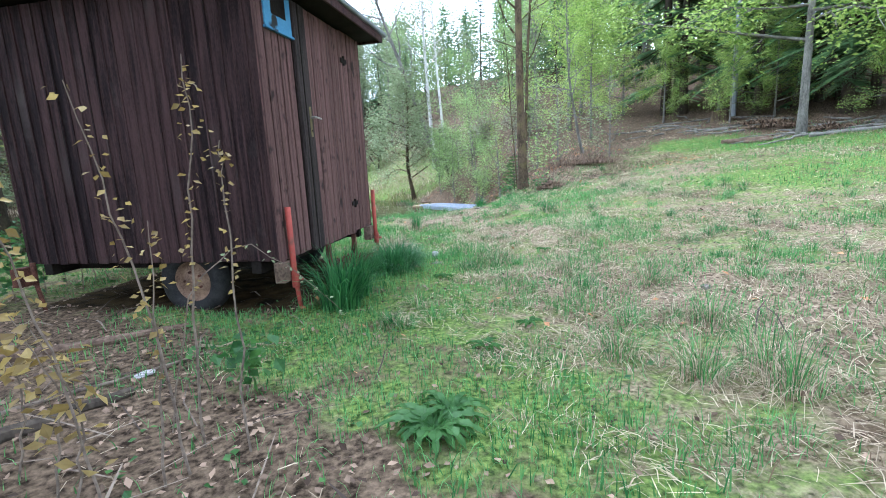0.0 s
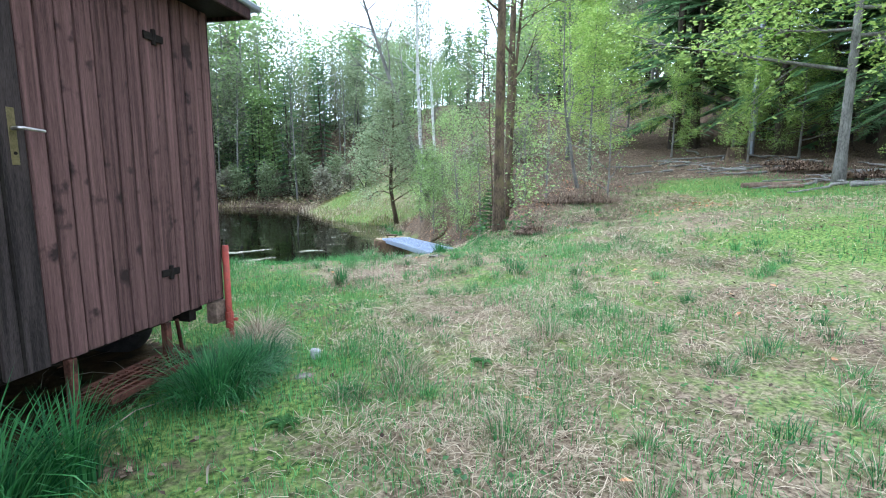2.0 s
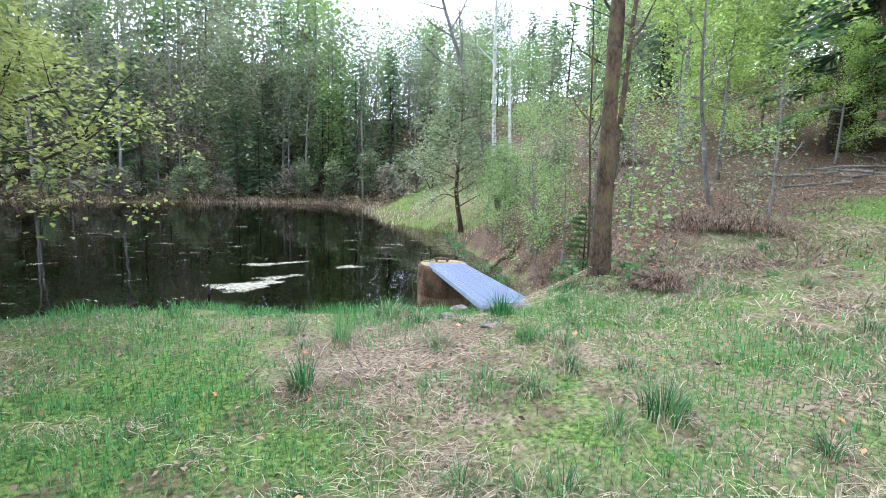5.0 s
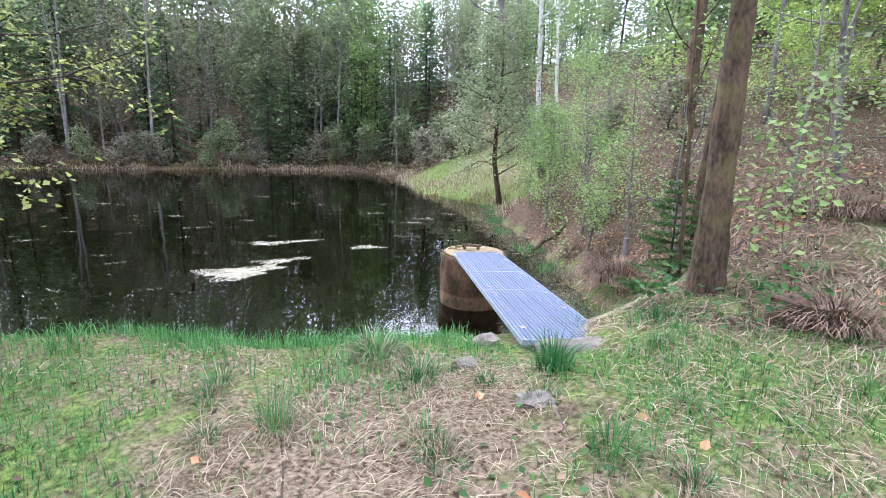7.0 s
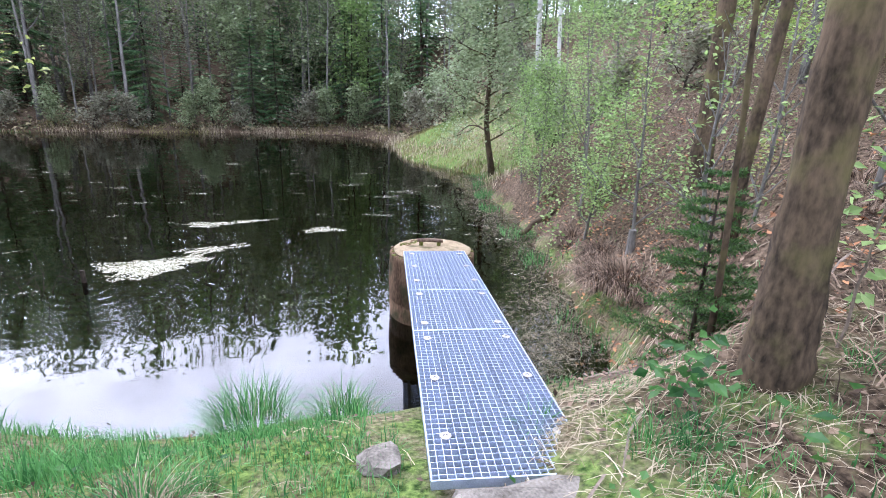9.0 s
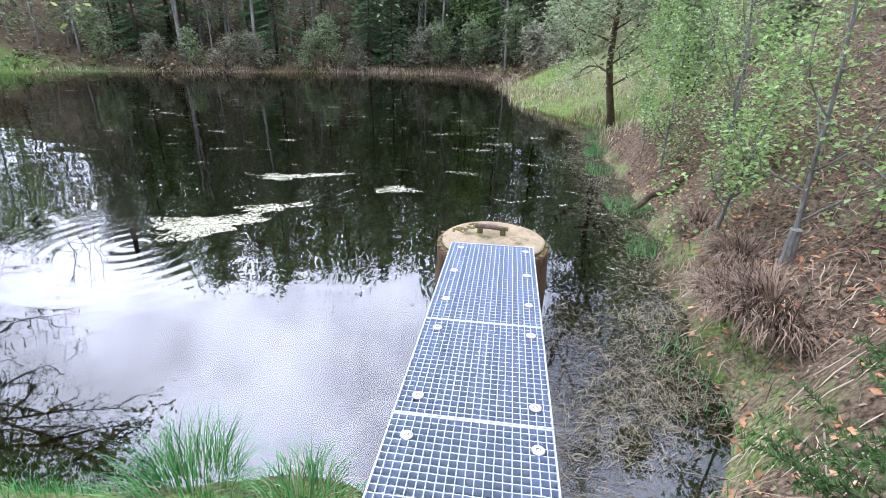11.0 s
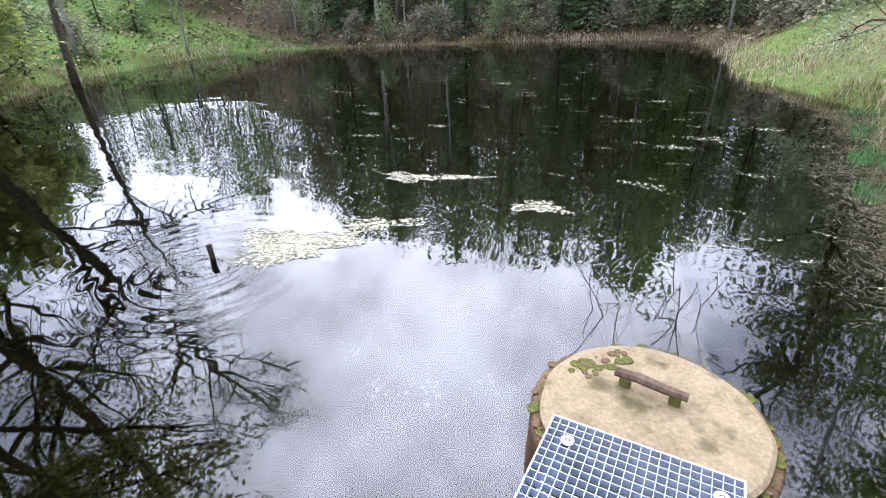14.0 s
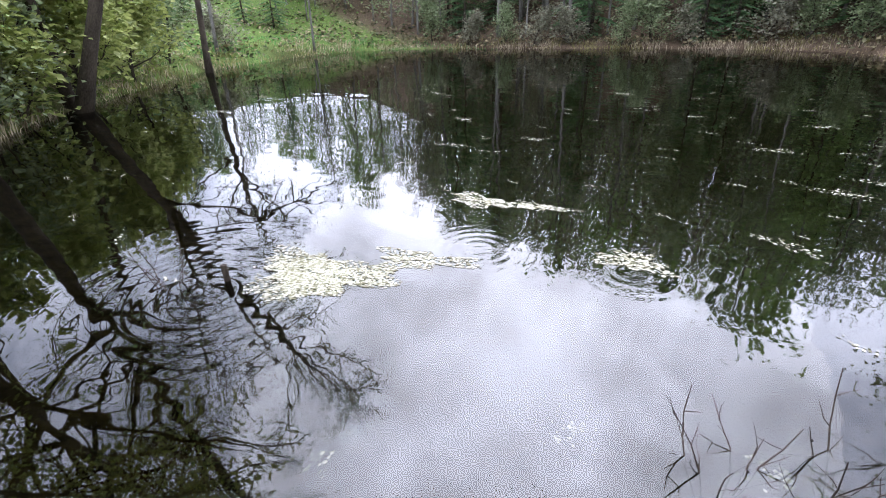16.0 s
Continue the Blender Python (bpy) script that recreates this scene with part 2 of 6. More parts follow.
def ground_material():
    m = bpy.data.materials.new("meadow_soil_and_litter")
    m.use_nodes = True
    n, l = m.node_tree.nodes, m.node_tree.links
    b = n["Principled BSDF"]
    b.inputs["Roughness"].default_value = 0.95
    b.inputs["Specular IOR Level"].default_value = 0.05
    geo = n.new("ShaderNodeNewGeometry")
    att = n.new("ShaderNodeVertexColor")
    att.layer_name = "cover"
    sep = n.new("ShaderNodeSeparateColor")
    l.new(att.outputs["Color"], sep.inputs[0])

    def noise_at(scale, detail=5, rough=0.6):
        t = n.new("ShaderNodeTexNoise")
        t.inputs["Scale"].default_value, t.inputs["Detail"].default_value, t.inputs["Roughness"].default_value = scale, detail, rough
        l.new(geo.outputs["Position"], t.inputs["Vector"])
        return t.outputs["Fac"]

    def two(fac, a, c, lo=0.35, hi=0.65):
        r = n.new("ShaderNodeValToRGB")
        r.color_ramp.elements[0].position, r.color_ramp.elements[1].position = lo, hi
        r.color_ramp.elements[0].color, r.color_ramp.elements[1].color = (*a, 1), (*c, 1)
        l.new(fac, r.inputs["Fac"])
        return r.outputs["Color"]

    def mixed(fac, a, c):
        x = n.new("ShaderNodeMix")
        x.data_type = "RGBA"
        l.new(fac, x.inputs["Factor"])
        l.new(a, x.inputs[6])
        l.new(c, x.inputs[7])
        return x.outputs[2]

    def sharpened(mask, jitter, width=0.16):
        s = n.new("ShaderNodeMath")
        s.operation = "SUBTRACT"
        l.new(mask, s.inputs[0])
        l.new(jitter, s.inputs[1])
        r = n.new("ShaderNodeMapRange")
        r.inputs["From Min"].default_value, r.inputs["From Max"].default_value = -width, width
        l.new(s.outputs[0], r.inputs["Value"])
        return r.outputs[0]

    straw = two(noise_at(34), (0.06, 0.04, 0.025), (0.36, 0.285, 0.19))
    moss = two(noise_at(26), (0.025, 0.055, 0.012), (0.21, 0.29, 0.075))
    litter = two(noise_at(21), (0.026, 0.018, 0.012), (0.21, 0.152, 0.1))
    # near-black wet soil, which also colours the painted shade under the trailer
    mud_and_shade = two(noise_at(5), (0.013, 0.01, 0.006), (0.06, 0.04, 0.018))
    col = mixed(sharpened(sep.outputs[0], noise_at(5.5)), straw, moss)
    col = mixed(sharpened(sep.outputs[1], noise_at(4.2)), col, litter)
    col = mixed(sep.outputs[2], col, mud_and_shade)
    l.new(col, b.inputs["Base Color"])
    bp = n.new("ShaderNodeBump")
    bp.inputs["Strength"].default_value, bp.inputs["Distance"].default_value = 0.9, 0.03
    l.new(noise_at(30, 6, 0.7), bp.inputs["Height"])
    l.new(bp.outputs[0], b.inputs["Normal"])
    return m


def water_material():
    m = bpy.data.materials.new("dark_pond_water")
    m.use_nodes = True
    n, l = m.node_tree.nodes, m.node_tree.links
    n.remove(n["Principled BSDF"])
    geo = n.new("ShaderNodeNewGeometry")
    ripple, swell = n.new("ShaderNodeTexNoise"), n.new("ShaderNodeTexNoise")
    ripple.inputs["Scale"].default_value, ripple.inputs["Detail"].default_value = 3.2, 0
    swell.inputs["Scale"].default_value, swell.inputs["Detail"].default_value = 1.0, 0
    stretch = n.new("ShaderNodeMapping")
    stretch.inputs["Scale"].default_value = (0.8, 1.3, 1)
    stretch.inputs["Rotation"].default_value = (0, 0, 0.6)
    l.new(geo.outputs["Position"], stretch.inputs["Vector"])
    l.new(stretch.outputs[0], ripple.inputs["Vector"])
    l.new(stretch.outputs[0], swell.inputs["Vector"])
    add = n.new("ShaderNodeMath")
    add.operation = "MULTIPLY_ADD"
    add.inputs[1].default_value = 5.0
    l.new(swell.outputs["Fac"], add.inputs[0])
    l.new(ripple.outputs["Fac"], add.inputs[2])
    height = add.outputs[0]
    # rings spreading where something touched the surface
    for centre, size in (((1.5, 17.0, WATER), 0.55), ((0.15, 14.6, WATER), 1.0), ((3.0, 17.6, WATER), 0.4)):
        far, wave, fade, ring, total = n.new("ShaderNodeVectorMath"), n.new("ShaderNodeMath"), n.new("ShaderNodeMapRange"), n.new("ShaderNodeMath"), n.new("ShaderNodeMath")
        far.operation = "DISTANCE"
        far.inputs[1].default_value = centre
        l.new(geo.outputs["Position"], far.inputs[0])
        scaled = n.new("ShaderNodeMath")
        scaled.operation = "MULTIPLY"
        scaled.inputs[1].default_value = 48.0 if size < 0.9 else 26.0
        l.new(far.outputs["Value"], scaled.inputs[0])
        wave.operation = "SINE"
        l.new(scaled.outputs[0], wave.inputs[0])
        fade.inputs["From Min"].default_value, fade.inputs["From Max"].default_value = 0.1, size * 2
        fade.inputs["To Min"].default_value, fade.inputs["To Max"].default_value = (0.2 if size < 0.9 else 0.8), 0.0
        l.new(far.outputs["Value"], fade.inputs["Value"])
        ring.operation, total.operation = "MULTIPLY", "ADD"
        l.new(wave.outputs[0], ring.inputs[0])
        l.new(fade.outputs[0], ring.inputs[1])
        l.new(height, total.inputs[0])
        l.new(ring.outputs[0], total.inputs[1])
        height = total.outputs[0]
    bp = n.new("ShaderNodeBump")
    bp.inputs["Strength"].default_value, bp.inputs["Distance"].default_value = 1.0, 0.0016
    l.new(height, bp.inputs["Height"])
    gloss = n.new("ShaderNodeBsdfGlossy")
    gloss.inputs["Roughness"].default_value = 0.02
    l.new(bp.outputs[0], gloss.inputs["Normal"])
    clear = n.new("ShaderNodeBsdfTransparent")
    clear.inputs["Color"].default_value = (0.36, 0.4, 0.3, 1)
    fr = n.new("ShaderNodeFresnel")
    fr.inputs["IOR"].default_value = 1.6
    l.new(bp.outputs[0], fr.inputs["Normal"])
    ms = n.new("ShaderNodeMixShader")
    l.new(fr.outputs[0], ms.inputs["Fac"])
    l.new(clear.outputs[0], ms.inputs[1])
    l.new(gloss.outputs[0], ms.inputs[2])
    l.new(ms.outputs[0], n["Material Output"].inputs["Surface"])
    return m


# ---- mesh helpers ----
class Geo:
    """Collects vertices and faces for one mesh."""

    def __init__(self):
        self.v, self.f, self.n = [], [], 0

    def add(self, verts, faces):
        verts = np.asarray(verts, float).reshape(-1, 3)
        self.v.append(verts)
        self.f.extend([tuple(int(i) + self.n for i in f) for f in faces])
        self.n += len(verts)
        return self

    def quads(self, verts):
        """verts: (count, 4, 3)."""
        verts = np.asarray(verts, float)
        k = len(verts)
        self.v.append(verts.reshape(-1, 3))
        idx = np.arange(4 * k).reshape(-1, 4) + self.n
        self.f.extend(map(tuple, idx.tolist()))
        self.n += 4 * k
        return self

    def tris(self, verts):
        verts = np.asarray(verts, float)
        k = len(verts)
        self.v.append(verts.reshape(-1, 3))
        self.f.extend(map(tuple, (np.arange(3 * k).reshape(-1, 3) + self.n).tolist()))
        self.n += 3 * k
        return self

    def tube(self, path, radii, sides=6, cap=True):
        p = np.asarray(path, float)
        r = np.broadcast_to(np.asarray(radii, float), (len(p),))
        t = np.gradient(p, axis=0)
        t /= np.linalg.norm(t, axis=1)[:, None] + 1e-9
        ref = np.array([0, 0, 1.0]) if abs(t[0, 2]) < 0.8 else np.array([1.0, 0, 0])
        a = np.cross(t, ref)
        a /= np.linalg.norm(a, axis=1)[:, None] + 1e-9
        b = np.cross(t, a)
        ang = np.linspace(0, 2 * np.pi, sides, endpoint=False)
        ring = p[:, None, :] + r[:, None, None] * (np.cos(ang)[None, :, None] * a[:, None, :] + np.sin(ang)[None, :, None] * b[:, None, :])
        faces = [(i * sides + j, i * sides + (j + 1) % sides, (i + 1) * sides + (j + 1) % sides, (i + 1) * sides + j)
                 for i in range(len(p) - 1) for j in range(sides)]
        if cap:
            faces += [tuple(range(sides))[::-1], tuple((len(p) - 1) * sides + j for j in range(sides))]
        return self.add(ring.reshape(-1, 3), faces)

    def box(self, lo, hi, bevel=0.0):
        (x0, y0, z0), (x1, y1, z1) = lo, hi
        if not bevel:
            v = [(x, y, z) for z in (z0, z1) for y in (y0, y1) for x in (x0, x1)]
            return self.add(v, [(0, 2, 3, 1), (4, 5, 7, 6), (0, 1, 5, 4), (2, 6, 7, 3), (0, 4, 6, 2), (1, 3, 7, 5)])
        bm = bmesh.new()
        bmesh.ops.create_cube(bm, size=1)
        for q in bm.verts:
            q.co = Vector(((x0 + x1) / 2 + q.co.x * (x1 - x0), (y0 + y1) / 2 + q.co.y * (y1 - y0), (z0 + z1) / 2 + q.co.z * (z1 - z0)))
        bmesh.ops.bevel(bm, geom=bm.edges[:], offset=bevel, segments=1, affect="EDGES")
        bm.verts.index_update()
        self.add([q.co[:] for q in bm.verts], [[q.index for q in f.verts] for f in bm.faces])
        bm.free()
        return self

    def mesh(self, name, material, smooth=False):
        me = bpy.data.meshes.new(name)
        me.from_pydata(np.concatenate(self.v).tolist(), [], self.f)
        me.materials.append(material)
        if smooth:
            me.polygons.foreach_set("use_smooth", np.ones(len(me.polygons), bool))
        me.update()
        return me


def part(name, geo, material, parent=None, label="", smooth=False):
    me = geo if isinstance(geo, bpy.types.Mesh) else geo.mesh(name, material, smooth)
    ob = new(name, me)
    ob.parent = parent
    if label:
        ob["label"] = label
    return ob


def thing(name, m, label, category, group=""):
    ob = new(name)
    ob.empty_display_size = 0.1
    ob.matrix_world = m
    return tagged(ob, label, category, group)


def high(x, y):
    return float(ground_height(np.array([x]), np.array([y]))[0])


def on_ground(x, y, sink=0.0, turn=0.0, scale=1.0, lean=(0, 0)):
    return pose(x, y, high(x, y) - sink, lean[0], lean[1], turn) @ Matrix.Scale(scale, 4)


def lattice(x, y, seed=0):
    """Smooth value noise on the plane, 0 to 1."""
    xi, yi = np.floor(x).astype(int), np.floor(y).astype(int)
    fx, fy = x - xi, y - yi
    fx, fy = fx * fx * (3 - 2 * fx), fy * fy * (3 - 2 * fy)

    def h(a, b):
        q = np.sin(a * 127.1 + b * 311.7 + seed * 74.7) * 43758.5453
        return q - np.floor(q)
    return (h(xi, yi) * (1 - fx) + h(xi + 1, yi) * fx) * (1 - fy) + (h(xi, yi + 1) * (1 - fx) + h(xi + 1, yi + 1) * fx) * fy

WATER = -0.915
# shore of the pond, walked round once
SHORE = [(2.7, 11.4), (-1.0, 11.5), (-6.0, 12.4), (-11.3, 14.3), (-17.0, 18.8), (-22.5, 23.5), (-25.5, 30.0), (-26.5, 36.0), (-24.0, 40.0),
         (-19.0, 41.8), (-12.0, 44.0), (-5.0, 46.5), (1.0, 46.0), (4.0, 42.0), (4.2, 37.5), (5.0, 31.0), (6.6, 27.8), (7.7, 25.5), (7.0, 20.5),
         (7.1, 16.5), (6.9, 14.2), (6.8, 13.0), (6.3, 11.9), (5.0, 11.4)]


def ramp(v, a, b):
    s = np.clip((v - a) / (b - a), 0, 1)
    return s * s * (3 - 2 * s)


def soft(v, k=1.0):
    return np.where(v / k > 20, v, k * np.log1p(np.exp(np.minimum(v / k, 20))))


def shore_distance(x, y):
    """Metres to the shore; negative over the water."""
    p = np.array(SHORE)
    q = np.roll(p, -1, 0)
    best, inside = np.full(x.shape, 1e9), np.zeros(x.shape, bool)
    for (ax, ay), (bx, by) in zip(p, q):
        ex, ey = bx - ax, by - ay
        s = np.clip(((x - ax) * ex + (y - ay) * ey) / (ex * ex + ey * ey), 0, 1)
        best = np.minimum(best, np.hypot(x - ax - s * ex, y - ay - s * ey))
        cross = (ay > y) != (by > y)
        inside ^= cross & (x < ex * (y - ay) / (ey if ey else 1e-9) + ax)
    return np.where(inside, -best, best)


def bumps(x, y):
    return (0.022 * np.sin(1.9 * x + 0.8 * y) * np.sin(1.3 * y - 0.7 * x + 1) + 0.014 * np.sin(4.7 * x - 2.1 * y + 2) * np.sin(3.9 * y + 1.7 * x)
            + 0.006 * np.sin(11.3 * x + 4.1 * y) * np.sin(9.7 * y - 6.3 * x + 0.5))


def ground_height(x, y):
    x, y = np.asarray(x, float), np.asarray(y, float)
    d = shore_distance(x, y) + 0.18 * np.sin(1.7 * x + 0.6 * y) + 0.1 * np.sin(4.1 * y - 2.3 * x)
    land = 0.125 * soft(x - 2.6, 0.5) + 0.1 * np.clip(y - 9, 0, 8) * ramp(x, 4, 7)
    land -= 0.13 * ramp(-y, -7.5, -3.5) * ramp(x, 3.5, 6)
    land -= 0.36 * np.exp(-((x - 4.7) ** 2 / 1.0 + (y - 10.4) ** 2 / 1.1))
    up = 0.75 * x + 0.66 * y
    land += 0.28 * soft(up - 25, 1.5) * ramp(x, 4, 9)
    far = ramp(y, 16, 26) * ramp(-x, -9, -4)
    land = land + (0.42 * soft(d - 6, 2.0)) * np.clip(far, 0, 1)
    west = ramp(-np.arctan2(x - 5, y - 12), 0.66, 0.95)
    land = np.minimum(land, (9 + 12 * ramp(-x, -2, 8)) * (1 - 0.8 * west) + 0.05 * land)
    width = 1.5 + 2.3 * ramp(x, 5.6, 7.2) * ramp(y, 11.5, 13.5) + 5 * ramp(y, 21, 26) * ramp(x, 3, 6) + 2.0 * ramp(-x, 2, 8) + 4.0 * ramp(y, 36, 41)
    s = np.clip(d / width, 0, 1)
    s = s * (1.6 - 0.6 * s)
    bank = WATER - 0.03 + (land - WATER + 0.03) * s
    z = np.where(d > 0, bank, WATER - 0.03 - np.minimum(1.4, 0.32 * -d))
    return z + bumps(x, y) * (0.4 + 0.6 * ramp(d, 0, 2))



# ---- ground and water ----
def cover_masks(x, y):
    """How green, how leaf-strewn and how muddy (trailer's painted shade included) the ground is."""
    d = shore_distance(x, y)
    big = 0.6 * lattice(x * 0.55, y * 0.55, 1) + 0.4 * lattice(x * 1.7, y * 1.7, 2)
    green = 0.31 + 0.42 * big
    green += 0.22 * np.exp(-((x - 2.0) ** 2 / 3.0 + (y - 7.2) ** 2 / 5.0))
    green += 0.4 * np.exp(-((x - 12.3 + 0.3 * (y - 10)) ** 2 / 1.5 + (y - 9.5) ** 2 / 9.0)) + 0.35 * np.exp(-((x - 9.6) ** 2 + (y - 5.2) ** 2) / 1.8)
    green += 0.15 * np.exp(-((x - 1.1) ** 2 / 1.0 + (y - 3.0) ** 2 / 12.0)) - 0.14 * np.exp(-((x - 3.2) ** 2 / 1.0 + (y - 2.5) ** 2 / 12.0))
    green -= 0.5 * np.exp(-((x - 3.4) ** 2 / 1.0 + (y - 8.3) ** 2 / 1.2))
    green += 0.12 * ramp(y, 24, 27) * ramp(-x, -9, -7)
    litter = 0.03 + 0.45 * ramp(0.6 * lattice(x * 1.3, y * 1.3, 71) + 0.4 * lattice(x * 4.1, y * 4.1, 72), 0.56, 0.74) + 0.92 * ramp(x, 6.8, 7.7) * ramp(y, 10.6, 12.6) * ramp(-y, -25.5, -22) + 0.85 * ramp(x + 0.12 * y, 14.2, 16.5) + 1.0 * ramp(-x - 0.5 * y, -1.25, -0.25) * ramp(-y, -7, -3)
    meadow = ramp(-x, 14, 18) * ramp(-y, -42, -38)
    green += 0.3 * meadow
    litter = np.maximum(litter, 0.8 * ramp(y, 38, 42)) * (1 - 0.8 * meadow) * (1 - 0.8 * ramp(y, 23, 26) * ramp(-x, -10, -8) * ramp(-y, -38, -34))
    litter += 0.75 * np.exp(-((x - 7.6) ** 2 / 2.0 + (y - 11.6) ** 2 / 1.6)) * (d > 0.3)
    litter += (0.85 * np.exp(-((x - 6.2) ** 2 / 0.5 + (y - 11.0) ** 2 / 0.5)) + 0.65 * np.exp(-((x - 7.1) ** 2 / 1.2 + (y - 9.6) ** 2 / 0.8))) * (d > 0.05)
    litter += 0.3 * np.exp(-((x - 1.2) ** 2 / 0.1 + (y - 3.55) ** 2 / 0.06)) * 2
    mud_and_shade = ramp(-d, -0.12, 0.3)
    # shade under the trailer, painted into the ground as full dark soil
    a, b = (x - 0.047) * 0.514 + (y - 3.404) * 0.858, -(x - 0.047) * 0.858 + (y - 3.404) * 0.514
    trailer_shade = (a > 0) & (a < 2.42) & (b > -0.05) & (b < 2.8)
    litter, mud_and_shade = np.where(trailer_shade, 1, litter), np.where(trailer_shade, 1.0, mud_and_shade)
    return np.clip(green, 0, 1), np.clip(litter, 0, 1), np.clip(mud_and_shade, 0, 1)


def spaced(inner, outer, step, grow=1.13):
    a, b = inner
    mid = list(np.arange(a, b + step / 2, step))
    s, v, right = step, mid[-1], []
    while v < outer[1]:
        s *= grow
        v += s
        right.append(v)
    s, v, left = step, a, []
    while v > outer[0]:
        s *= grow
        v -= s
        left.append(v)
    return np.array(left[::-1] + mid + right)


gx, gy = spaced((-3, 10), (-600, 600), 0.11), spaced((-1, 19), (-300, 700), 0.11)
GX, GY = np.meshgrid(gx, gy)
GZ = ground_height(GX, GY)
nx, ny = len(gx), len(gy)
me = bpy.data.meshes.new("ground")
idx = np.arange(nx * ny).reshape(ny, nx)
me.from_pydata(np.stack([GX, GY, GZ], -1).reshape(-1, 3).tolist(), [],
               np.stack([idx[:-1, :-1], idx[:-1, 1:], idx[1:, 1:], idx[1:, :-1]], -1).reshape(-1, 4).tolist())
me.materials.append(ground_material())
me.polygons.foreach_set("use_smooth", np.ones(len(me.polygons), bool))
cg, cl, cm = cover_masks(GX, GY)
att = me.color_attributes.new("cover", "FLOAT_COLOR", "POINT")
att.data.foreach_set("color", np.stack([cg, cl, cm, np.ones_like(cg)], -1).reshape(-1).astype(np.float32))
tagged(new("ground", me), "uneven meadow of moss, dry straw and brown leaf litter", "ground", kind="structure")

wm = bpy.data.meshes.new("water")
wm.from_pydata([(-32, 9.5, WATER), (9.0, 9.5, WATER), (9.0, 50, WATER), (-32, 50, WATER)], [], [(0, 1, 2, 3)])
wm.materials.append(water_material())
tagged(new("water", wm), "still dark pond water mirroring trees and clouds", "water", kind="structure")


# ---- the site trailer ----
TU = Vector((0.514, 0.858, 0)).normalized()
TRAILER = Matrix.Translation((0.047, 3.404, 0)) @ Matrix(((TU.x, -TU.y, 0, 0), (TU.y, TU.x, 0, 0), (0, 0, 1, 0), (0, 0, 0, 1)))
# in the trailer's own axes the door end runs along x, the long side along y
TW, TL, TZ0, TZ1 = 2.42, 2.72, 0.47, 2.82
rng = np.random.default_rng(4)


def board_mesh(name, w, z0, z1, thick, material, ragged=0.006):
    g = Geo()
    g.box((0.006, -thick, z0 + rng.uniform(-ragged, ragged)), (w - 0.006, 0, z1), 0.005)
    return g.mesh(name, material)


